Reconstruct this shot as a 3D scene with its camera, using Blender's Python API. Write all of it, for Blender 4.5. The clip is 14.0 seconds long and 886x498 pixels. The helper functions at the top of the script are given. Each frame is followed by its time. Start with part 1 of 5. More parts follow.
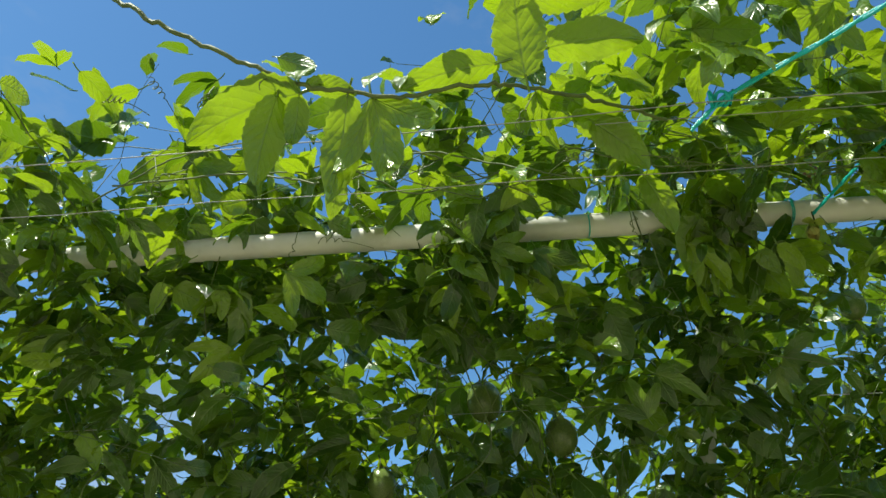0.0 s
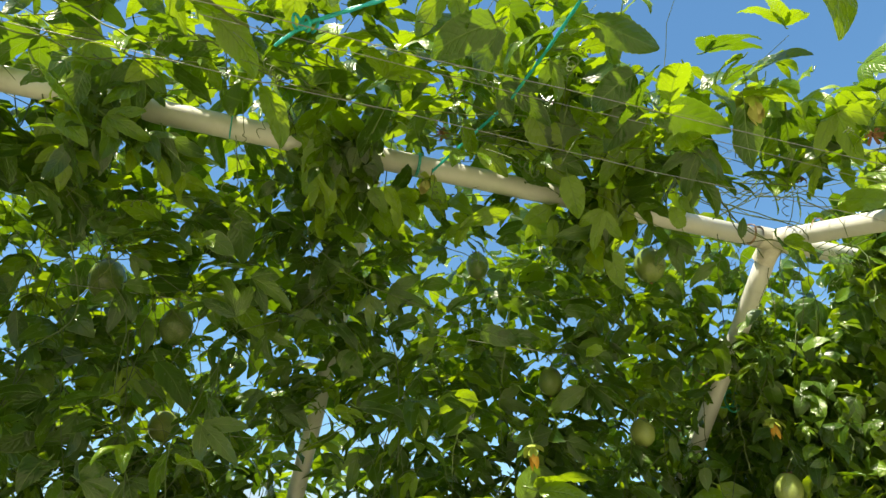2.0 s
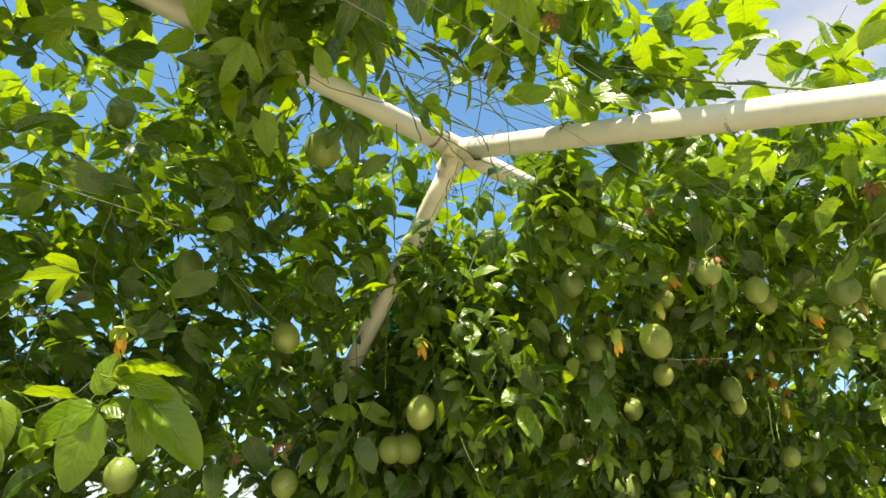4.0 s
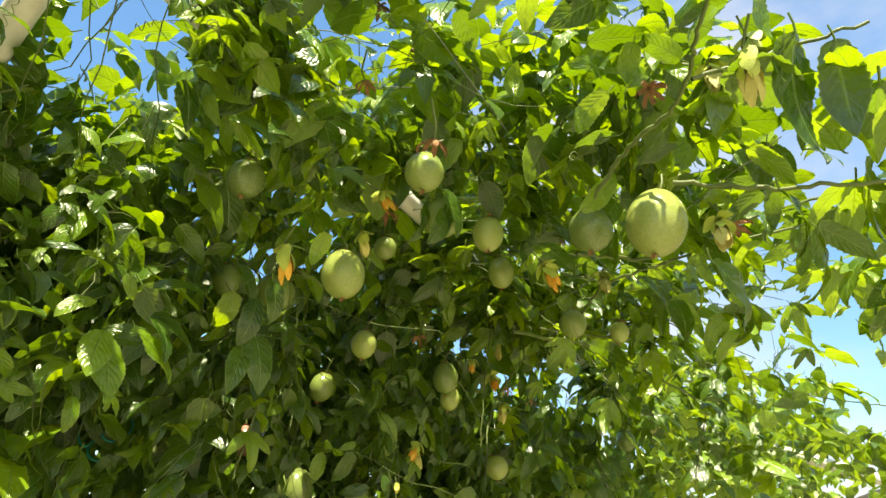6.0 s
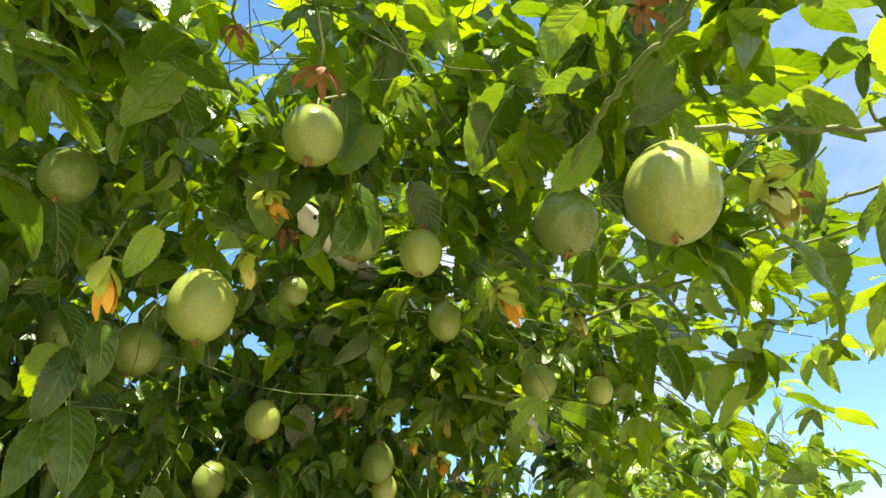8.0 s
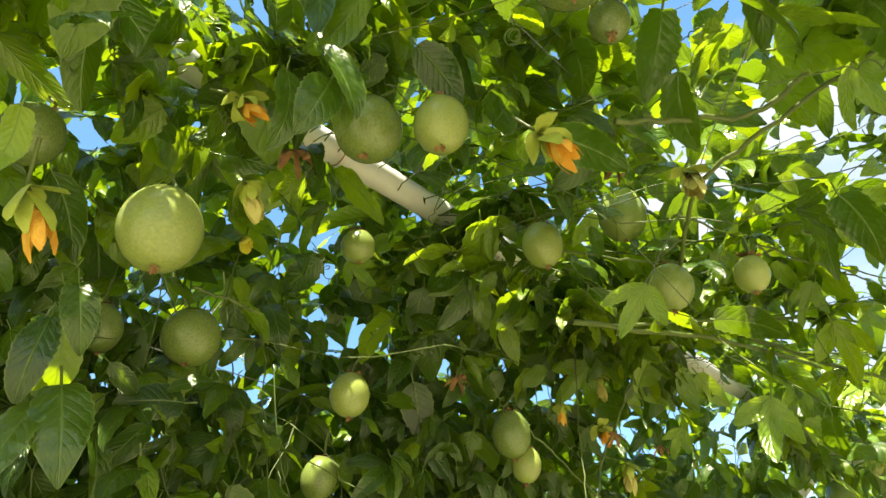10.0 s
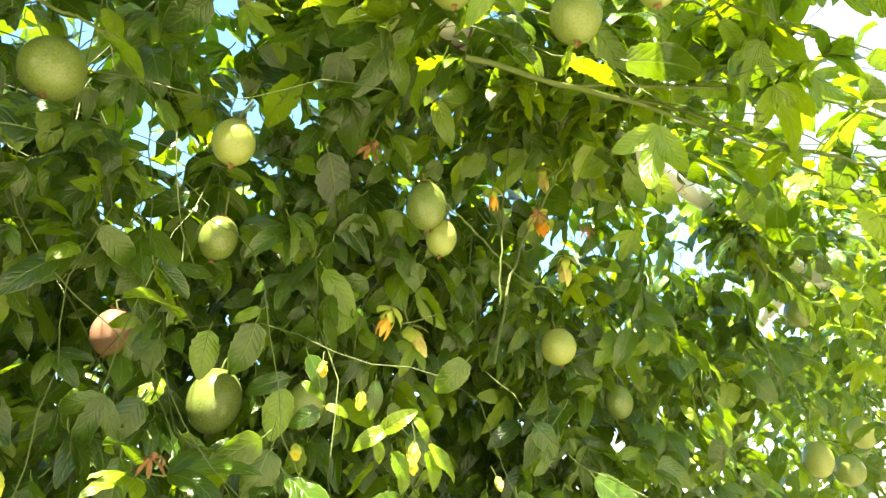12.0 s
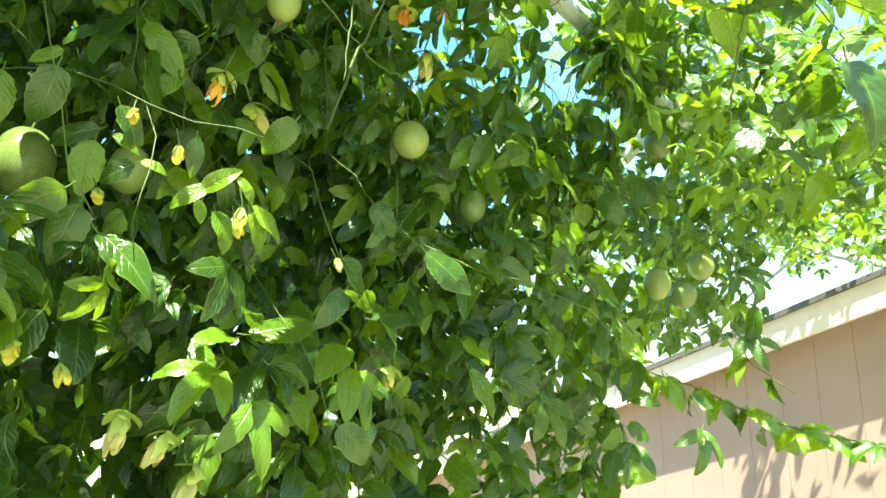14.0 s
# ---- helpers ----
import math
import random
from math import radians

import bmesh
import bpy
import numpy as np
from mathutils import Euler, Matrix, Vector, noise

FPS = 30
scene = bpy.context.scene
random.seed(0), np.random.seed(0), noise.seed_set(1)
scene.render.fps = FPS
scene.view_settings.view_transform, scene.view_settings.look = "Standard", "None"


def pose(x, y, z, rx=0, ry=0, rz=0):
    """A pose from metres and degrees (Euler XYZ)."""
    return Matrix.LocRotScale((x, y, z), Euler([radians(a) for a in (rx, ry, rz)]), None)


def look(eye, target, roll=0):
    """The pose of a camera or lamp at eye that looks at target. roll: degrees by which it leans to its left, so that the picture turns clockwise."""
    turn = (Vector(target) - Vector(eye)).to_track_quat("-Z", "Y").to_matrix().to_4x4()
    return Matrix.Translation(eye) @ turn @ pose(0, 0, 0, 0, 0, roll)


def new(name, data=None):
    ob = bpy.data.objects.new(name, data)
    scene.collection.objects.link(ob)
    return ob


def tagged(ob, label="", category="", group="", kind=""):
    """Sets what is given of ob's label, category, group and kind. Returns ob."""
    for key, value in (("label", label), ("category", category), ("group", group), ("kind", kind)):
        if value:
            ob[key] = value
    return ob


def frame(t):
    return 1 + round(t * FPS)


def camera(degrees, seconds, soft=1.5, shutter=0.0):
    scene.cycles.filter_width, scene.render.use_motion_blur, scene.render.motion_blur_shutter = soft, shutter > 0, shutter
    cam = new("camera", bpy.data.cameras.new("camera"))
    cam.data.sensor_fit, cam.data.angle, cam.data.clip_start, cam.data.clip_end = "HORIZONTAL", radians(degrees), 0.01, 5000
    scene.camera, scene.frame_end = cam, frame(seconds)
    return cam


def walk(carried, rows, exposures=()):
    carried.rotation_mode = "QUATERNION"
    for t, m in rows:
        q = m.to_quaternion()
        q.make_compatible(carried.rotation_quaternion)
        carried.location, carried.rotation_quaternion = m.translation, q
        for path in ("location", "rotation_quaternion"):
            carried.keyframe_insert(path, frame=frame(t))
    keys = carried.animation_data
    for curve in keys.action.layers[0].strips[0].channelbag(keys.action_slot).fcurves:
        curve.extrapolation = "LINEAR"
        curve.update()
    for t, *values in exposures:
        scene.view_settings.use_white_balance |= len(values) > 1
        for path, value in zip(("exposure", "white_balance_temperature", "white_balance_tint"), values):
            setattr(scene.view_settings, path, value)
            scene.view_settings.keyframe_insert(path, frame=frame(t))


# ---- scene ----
cam = camera(66.7, 14.0)
PATH = [
    (0, (0.043, -0.636, 1.591), (-0.047, 0.980, 2.767), -1.7),
    (0.5, (0.061, -0.649, 1.571), (0.190, 0.971, 2.737), -1.1),
    (1, (0.130, -0.667, 1.559), (0.408, 0.966, 2.680), -0.4),
    (1.5, (0.222, -0.674, 1.543), (0.641, 0.965, 2.610), 0.3),
    (2, (0.307, -0.690, 1.528), (0.850, 0.954, 2.529), 0.6),
    (2.5, (0.387, -0.723, 1.524), (1.059, 0.913, 2.459), 0.7),
    (3, (0.463, -0.761, 1.528), (1.278, 0.841, 2.404), 0.7),
    (3.5, (0.540, -0.703, 1.516), (1.520, 0.817, 2.369), 0.6),
    (4, (0.642, -0.576, 1.516), (1.793, 0.810, 2.384), 1.1),
    (4.2, (0.682, -0.532, 1.514), (1.899, 0.789, 2.394), 1.3),
    (6.3, (1.182, -0.357, 1.555), (2.760, 0.439, 2.490), 2.5),
    (6.5, (1.199, -0.324, 1.550), (2.795, 0.410, 2.507), 2.0),
    (7, (1.250, -0.293, 1.571), (2.855, 0.363, 2.569), 1.0),
    (7.2, (1.284, -0.296, 1.597), (2.874, 0.357, 2.620), 0.8),
    (9.3, (1.598, -0.258, 1.647), (2.899, 0.649, 2.865), -4.2),
    (9.5, (1.618, -0.257, 1.641), (2.884, 0.698, 2.860), -4.3),
    (10, (1.685, -0.267, 1.624), (2.869, 0.826, 2.808), -3.5),
    (10.5, (1.722, -0.276, 1.604), (2.860, 0.938, 2.714), -2.5),
    (11, (1.761, -0.282, 1.573), (2.903, 1.004, 2.593), -1.6),
    (11.5, (1.822, -0.287, 1.554), (3.027, 1.019, 2.472), -1.0),
    (12, (1.880, -0.285, 1.542), (3.170, 1.006, 2.359), -0.7),
    (12.5, (1.920, -0.285, 1.522), (3.298, 0.972, 2.243), -0.3),
    (13, (1.952, -0.287, 1.492), (3.413, 0.928, 2.116), -0.2),
    (13.5, (1.976, -0.287, 1.464), (3.503, 0.894, 1.989), -0.3),
    (14, (1.975, -0.303, 1.448), (3.556, 0.850, 1.859), -0.3),
]
EXPOSURES = [(0, 0.65, 6900, -1), (2, 1.15, 7900, 2), (4, 1.42, 8400, 6), (6.5, 1.68, 8500, 6), (9.5, 1.78, 8000, 6), (10.5, 2.35, 8200, 8), (11.5, 2.93, 8400, 8), (12.5, 2.9, 8300, 9), (13.4, 2.65, 8200, 8), (14, 2.47, 6750, -8)]
walk(cam, [(t, look(eye, target, roll)) for t, eye, target, roll in PATH], EXPOSURES)

# ---- world, sun, exposure ----
SUN_DIR = Vector((-0.36, -0.24, 0.90)).normalized()
world = bpy.data.worlds.new("sky")
scene.world = world
world.use_nodes = True
wn, wl = world.node_tree.nodes, world.node_tree.links
wn.clear()
w_out, w_bg = wn.new("ShaderNodeOutputWorld"), wn.new("ShaderNodeBackground")
sky = wn.new("ShaderNodeTexSky")
sky.sky_type, sky.sun_disc = "NISHITA", False
sky.sun_elevation = math.asin(SUN_DIR.z)
sky.sun_rotation = math.atan2(SUN_DIR.x, SUN_DIR.y)
sky.air_density, sky.dust_density, sky.ozone_density = 1.0, 0.3, 2.5
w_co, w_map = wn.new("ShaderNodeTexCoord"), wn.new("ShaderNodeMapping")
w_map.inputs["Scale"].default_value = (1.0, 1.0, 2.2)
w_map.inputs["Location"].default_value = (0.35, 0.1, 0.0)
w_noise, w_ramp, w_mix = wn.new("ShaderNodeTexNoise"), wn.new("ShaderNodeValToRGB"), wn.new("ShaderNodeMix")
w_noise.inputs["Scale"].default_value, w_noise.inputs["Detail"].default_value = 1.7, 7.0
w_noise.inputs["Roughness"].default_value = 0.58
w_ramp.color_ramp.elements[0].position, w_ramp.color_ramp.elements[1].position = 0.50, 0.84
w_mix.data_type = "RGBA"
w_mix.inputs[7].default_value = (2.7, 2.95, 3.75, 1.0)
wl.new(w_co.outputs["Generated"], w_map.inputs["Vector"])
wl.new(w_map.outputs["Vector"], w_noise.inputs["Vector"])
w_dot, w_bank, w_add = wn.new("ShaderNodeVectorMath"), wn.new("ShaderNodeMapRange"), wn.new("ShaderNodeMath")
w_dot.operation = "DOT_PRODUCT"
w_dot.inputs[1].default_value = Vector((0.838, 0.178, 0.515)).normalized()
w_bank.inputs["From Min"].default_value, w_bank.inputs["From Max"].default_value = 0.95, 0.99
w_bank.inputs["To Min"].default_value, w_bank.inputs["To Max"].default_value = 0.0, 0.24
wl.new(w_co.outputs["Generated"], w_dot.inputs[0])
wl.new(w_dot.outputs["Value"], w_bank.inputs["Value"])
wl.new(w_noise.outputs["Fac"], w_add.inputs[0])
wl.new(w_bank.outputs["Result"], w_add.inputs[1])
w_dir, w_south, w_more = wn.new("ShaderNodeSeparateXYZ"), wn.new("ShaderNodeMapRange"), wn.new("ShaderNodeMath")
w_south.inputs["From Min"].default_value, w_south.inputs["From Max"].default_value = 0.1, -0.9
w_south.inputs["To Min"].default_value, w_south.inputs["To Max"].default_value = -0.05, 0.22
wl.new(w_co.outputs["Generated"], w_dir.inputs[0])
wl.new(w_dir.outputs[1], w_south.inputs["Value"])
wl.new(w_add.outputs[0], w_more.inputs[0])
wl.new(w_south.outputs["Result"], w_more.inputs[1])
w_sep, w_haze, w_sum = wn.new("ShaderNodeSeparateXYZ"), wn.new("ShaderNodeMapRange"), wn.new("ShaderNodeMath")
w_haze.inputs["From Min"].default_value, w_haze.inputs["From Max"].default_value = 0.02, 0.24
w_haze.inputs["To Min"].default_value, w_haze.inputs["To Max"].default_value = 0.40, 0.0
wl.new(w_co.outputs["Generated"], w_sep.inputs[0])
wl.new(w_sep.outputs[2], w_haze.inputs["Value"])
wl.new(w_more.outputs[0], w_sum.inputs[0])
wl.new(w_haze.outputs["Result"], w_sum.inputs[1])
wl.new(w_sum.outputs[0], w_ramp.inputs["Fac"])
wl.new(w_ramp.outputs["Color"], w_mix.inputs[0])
w_hue = wn.new("ShaderNodeHueSaturation")
w_hue.inputs["Saturation"].default_value, w_hue.inputs["Value"].default_value = 1.22, 1.15
wl.new(sky.outputs["Color"], w_hue.inputs["Color"])
wl.new(w_hue.outputs["Color"], w_mix.inputs[6])
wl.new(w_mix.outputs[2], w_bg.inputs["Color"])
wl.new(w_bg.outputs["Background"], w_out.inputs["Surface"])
w_bg.inputs["Strength"].default_value = 0.11

sun = new("sun", bpy.data.lights.new("sun", "SUN"))
sun.data.energy, sun.data.angle, sun.data.color = 5.0, radians(0.55), (1.0, 0.955, 0.87)
sun.matrix_world = look(SUN_DIR * 20, (0, 0, 0))


# ---- materials ----
def material(name):
    m = bpy.data.materials.new(name)
    m.use_nodes = True
    n, l = m.node_tree.nodes, m.node_tree.links
    return m, n, l, n["Principled BSDF"]


def ramp(n, stops):
    r = n.new("ShaderNodeValToRGB")
    el = r.color_ramp.elements
    while len(el) < len(stops):
        el.new(0.5)
    for e, (p, c) in zip(el, stops):
        e.position, e.color = p, (*c, 1.0)
    return r


def math_node(n, l, op, a, b=None, c=None):
    k = n.new("ShaderNodeMath")
    k.operation = op
    for i, v in enumerate((a, b, c)):
        if v is None:
            continue
        if isinstance(v, (int, float)):
            k.inputs[i].default_value = v
        else:
            l.new(v, k.inputs[i])
    return k.outputs[0]


def mix_color(n, l, fac, a, b, blend="MIX"):
    k = n.new("ShaderNodeMix")
    k.data_type, k.blend_type = "RGBA", blend
    for sock, v in ((k.inputs[0], fac), (k.inputs[6], a), (k.inputs[7], b)):
        if isinstance(v, (int, float)):
            sock.default_value = v
        elif isinstance(v, tuple):
            sock.default_value = (*v, 1.0)
        else:
            l.new(v, sock)
    return k.outputs[2]


def simple(name, stops, scale=20.0, rough=0.6, bump=0.15, bump_scale=None, metallic=0.0, spec=0.5):
    """A surface of mottled colour with a fine relief."""
    m, n, l, p = material(name)
    co = n.new("ShaderNodeTexCoord").outputs["Object"]
    t1, t2 = n.new("ShaderNodeTexNoise"), n.new("ShaderNodeTexNoise")
    t1.inputs["Scale"].default_value, t1.inputs["Detail"].default_value = scale, 5.0
    t2.inputs["Scale"].default_value, t2.inputs["Detail"].default_value = bump_scale or scale * 6, 3.0
    l.new(co, t1.inputs["Vector"]), l.new(co, t2.inputs["Vector"])
    r = ramp(n, stops)
    l.new(math_node(n, l, "ADD", math_node(n, l, "MULTIPLY", t1.outputs["Fac"], 0.75), math_node(n, l, "MULTIPLY", t2.outputs["Fac"], 0.25)), r.inputs["Fac"])
    l.new(r.outputs["Color"], p.inputs["Base Color"])
    b = n.new("ShaderNodeBump")
    b.inputs["Strength"].default_value, b.inputs["Distance"].default_value = bump, 0.004
    l.new(t2.outputs["Fac"], b.inputs["Height"])
    l.new(b.outputs["Normal"], p.inputs["Normal"])
    p.inputs["Roughness"].default_value, p.inputs["Metallic"].default_value = rough, metallic
    p.inputs["Specular IOR Level"].default_value = spec
    return m


def leaf_material(name, tones, clear, island, gloss=0.24, through_share=0.32):
    """A leaf: veins along its own length and width, a waxy face, light passing through the blade."""
    m, n, l, p = material(name)
    uv = n.new("ShaderNodeUVMap")
    uv.uv_map = "blade"
    sep = n.new("ShaderNodeSeparateXYZ")
    l.new(uv.outputs["UV"], sep.inputs[0])
    across = math_node(n, l, "ABSOLUTE", math_node(n, l, "SUBTRACT", sep.outputs[0], 0.5))
    along = sep.outputs[1]
    midrib = math_node(n, l, "SUBTRACT", 1.0, math_node(n, l, "MINIMUM", math_node(n, l, "MULTIPLY", across, 26.0), 1.0))
    phase = math_node(n, l, "MULTIPLY", math_node(n, l, "SUBTRACT", along, math_node(n, l, "MULTIPLY", across, 0.55)), 27.0)
    side = math_node(n, l, "POWER", math_node(n, l, "ABSOLUTE", math_node(n, l, "COSINE", phase)), 30.0)
    side = math_node(n, l, "MULTIPLY", math_node(n, l, "MULTIPLY", side, 0.5), math_node(n, l, "SUBTRACT", 1.0, math_node(n, l, "MULTIPLY", across, 1.7)))
    vein = math_node(n, l, "MAXIMUM", midrib, math_node(n, l, "MULTIPLY", side, 0.5))
    # light caught along the blade's edge, put into the colour as a paler band
    lit_rim = math_node(n, l, "MULTIPLY", math_node(n, l, "MAXIMUM", math_node(n, l, "SUBTRACT", across, 0.455), 0.0), 20.0)
    puff = math_node(n, l, "ABSOLUTE", math_node(n, l, "SINE", phase))
    pick = n.new("ShaderNodeNewGeometry").outputs["Random Per Island"] if island else n.new("ShaderNodeObjectInfo").outputs["Random"]
    own = n.new("ShaderNodeCombineXYZ")
    l.new(math_node(n, l, "MULTIPLY", sep.outputs[0], 0.55), own.inputs[0])
    l.new(along, own.inputs[1])
    l.new(math_node(n, l, "MULTIPLY", pick, 60.0), own.inputs[2])
    blot, fine = n.new("ShaderNodeTexNoise"), n.new("ShaderNodeTexNoise")
    blot.inputs["Scale"].default_value, blot.inputs["Detail"].default_value = 3.2, 4.0
    fine.inputs["Scale"].default_value, fine.inputs["Detail"].default_value = 22.0, 2.0
    l.new(own.outputs[0], blot.inputs["Vector"]), l.new(own.outputs[0], fine.inputs["Vector"])
    r = ramp(n, tones)
    l.new(math_node(n, l, "ADD", math_node(n, l, "MULTIPLY", pick, 0.75), math_node(n, l, "MULTIPLY", blot.outputs["Fac"], 0.25)), r.inputs["Fac"])
    base = mix_color(n, l, math_node(n, l, "MULTIPLY", vein, 0.75), r.outputs["Color"], (0.17, 0.27, 0.06))
    base = mix_color(n, l, math_node(n, l, "MULTIPLY", lit_rim, 0.7), base, (0.24, 0.34, 0.09))
    l.new(base, p.inputs["Base Color"])
    p.inputs["Roughness"].default_value = gloss
    p.inputs["Specular IOR Level"].default_value = 0.7
    rough = math_node(n, l, "ADD", math_node(n, l, "MULTIPLY", blot.outputs["Fac"], 0.30), gloss - 0.15)
    l.new(rough, p.inputs["Roughness"])
    bump = n.new("ShaderNodeBump")
    bump.inputs["Strength"].default_value, bump.inputs["Distance"].default_value = 0.45, 0.0028
    l.new(math_node(n, l, "SUBTRACT", math_node(n, l, "ADD", math_node(n, l, "ADD", math_node(n, l, "MULTIPLY", puff, 0.22), math_node(n, l, "MULTIPLY", fine.outputs["Fac"], 0.4)), math_node(n, l, "MULTIPLY", blot.outputs["Fac"], 2.2)), math_node(n, l, "MULTIPLY", vein, 0.6)), bump.inputs["Height"])
    l.new(bump.outputs["Normal"], p.inputs["Normal"])
    tr = n.new("ShaderNodeBsdfTranslucent")
    lit = mix_color(n, l, 0.75, base, clear)
    l.new(mix_color(n, l, math_node(n, l, "MULTIPLY", vein, 0.35), lit, (0.07, 0.12, 0.01)), tr.inputs["Color"])
    l.new(bump.outputs["Normal"], tr.inputs["Normal"])
    ms = n.new("ShaderNodeMixShader")
    ms.inputs[0].default_value = through_share
    l.new(p.outputs[0], ms.inputs[1]), l.new(tr.outputs[0], ms.inputs[2])
    l.new(ms.outputs[0], n["Material Output"].inputs["Surface"])
    return m


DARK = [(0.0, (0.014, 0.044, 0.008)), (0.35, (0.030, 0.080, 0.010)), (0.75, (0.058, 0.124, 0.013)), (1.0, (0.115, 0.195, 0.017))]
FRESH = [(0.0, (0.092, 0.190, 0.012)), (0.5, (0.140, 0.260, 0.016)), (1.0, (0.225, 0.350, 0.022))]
LEAF = {
    ("mature", True): leaf_material("leaf mature mass", DARK, (0.25, 0.43, 0.010), True),
    ("mature", False): leaf_material("leaf mature", DARK, (0.25, 0.43, 0.010), False),
    ("fresh", True): leaf_material("leaf fresh mass", FRESH, (0.40, 0.56, 0.014), True, 0.26, 0.42),
    ("fresh", False): leaf_material("leaf fresh", FRESH, (0.40, 0.56, 0.014), False, 0.26, 0.42),
}
STEM = simple("vine stem green", [(0.25, (0.050, 0.080, 0.014)), (0.75, (0.105, 0.150, 0.030))], 60, 0.55, 0.2)
PVC = simple("white plastic pipe", [(0.2, (0.36, 0.35, 0.30)), (0.42, (0.56, 0.56, 0.52)), (0.8, (0.66, 0.66, 0.63))], 14, 0.42, 0.08)
PVC_DIRT = simple("stained pipe fitting", [(0.3, (0.36, 0.33, 0.26)), (0.7, (0.68, 0.66, 0.60))], 30, 0.5, 0.15)
HOLE = simple("hole in the pipe", [(0.3, (0.01, 0.01, 0.01)), (0.7, (0.02, 0.02, 0.02))], 30, 0.9, 0.0)
WIRE = simple("galvanised wire", [(0.3, (0.22, 0.22, 0.20)), (0.7, (0.36, 0.36, 0.34))], 200, 0.5, 0.1, metallic=0.6)
RUST = simple("rusty tie wire", [(0.3, (0.16, 0.08, 0.04)), (0.7, (0.30, 0.18, 0.10))], 200, 0.7, 0.2)
ROPE = simple("teal plastic twine", [(0.3, (0.0, 0.30, 0.31)), (0.7, (0.01, 0.50, 0.48))], 150, 0.35, 0.3)
NET = simple("green shade net", [(0.3, (0.0, 0.20, 0.13)), (0.7, (0.01, 0.34, 0.22))], 150, 0.5, 0.3)
DRY = simple("dry flower remains", [(0.25, (0.11, 0.045, 0.018)), (0.75, (0.32, 0.17, 0.07))], 120, 0.85, 0.5)
ORANGE = simple("wilted orange petals", [(0.25, (0.62, 0.28, 0.03)), (0.75, (0.80, 0.50, 0.08))], 120, 0.65, 0.3)
BUD = simple("bright yellow bud", [(0.25, (0.55, 0.50, 0.05)), (0.75, (0.72, 0.66, 0.10))], 90, 0.45, 0.2)
CREAM = simple("wilted cream petals", [(0.25, (0.40, 0.38, 0.10)), (0.75, (0.60, 0.56, 0.20))], 120, 0.65, 0.3)
SEPAL = simple("yellow green sepal", [(0.25, (0.26, 0.36, 0.05)), (0.75, (0.45, 0.52, 0.10))], 90, 0.5, 0.2)
EARTH = simple("dry sandy earth", [(0.25, (0.17, 0.15, 0.09)), (0.5, (0.29, 0.265, 0.17)), (0.8, (0.39, 0.36, 0.25))], 3, 0.95, 0.6, 60)
TAN = simple("tan painted siding", [(0.2, (0.28, 0.19, 0.148)), (0.8, (0.35, 0.247, 0.195))], 4, 0.75, 0.2, 90)
TRIM = simple("cream painted trim", [(0.2, (0.60, 0.50, 0.40)), (0.8, (0.70, 0.60, 0.50))], 6, 0.7, 0.2, 90)
SHINGLE = simple("dark roof edge", [(0.2, (0.06, 0.055, 0.05)), (0.8, (0.13, 0.12, 0.11))], 40, 0.9, 0.5)


def fruit_material(name, stops):
    m, n, l, p = material(name)
    co = n.new("ShaderNodeTexCoord").outputs["Object"]
    big, speck = n.new("ShaderNodeTexNoise"), n.new("ShaderNodeTexVoronoi")
    big.inputs["Scale"].default_value, big.inputs["Detail"].default_value = 26.0, 4.0
    speck.inputs["Scale"].default_value = 420.0
    l.new(co, big.inputs["Vector"]), l.new(co, speck.inputs["Vector"])
    r = ramp(n, stops)
    pick = n.new("ShaderNodeObjectInfo").outputs["Random"]
    l.new(math_node(n, l, "ADD", math_node(n, l, "MULTIPLY", big.outputs["Fac"], 0.55), math_node(n, l, "MULTIPLY", pick, 0.45)), r.inputs["Fac"])
    dots = math_node(n, l, "LESS_THAN", speck.outputs["Distance"], 0.22)
    l.new(mix_color(n, l, math_node(n, l, "MULTIPLY", dots, 0.18), r.outputs["Color"], (0.50, 0.56, 0.30)), p.inputs["Base Color"])
    p.inputs["Roughness"].default_value = 0.20
    p.inputs["Specular IOR Level"].default_value = 0.5
    p.inputs["Subsurface Weight"].default_value = 0.2
    p.inputs["Subsurface Radius"].default_value = (0.006, 0.008, 0.002)
    b = n.new("ShaderNodeBump")
    b.inputs["Strength"].default_value, b.inputs["Distance"].default_value = 0.12, 0.001
    l.new(big.outputs["Fac"], b.inputs["Height"]), l.new(b.outputs["Normal"], p.inputs["Normal"])
    return m


SKIN = fruit_material("green fruit skin", [(0.2, (0.075, 0.125, 0.034)), (0.5, (0.170, 0.232, 0.060)), (0.85, (0.290, 0.345, 0.095))])
SKIN_RIPE = fruit_material("ripening fruit skin", [(0.15, (0.20, 0.10, 0.075)), (0.55, (0.34, 0.20, 0.13)), (0.9, (0.42, 0.30, 0.18))])


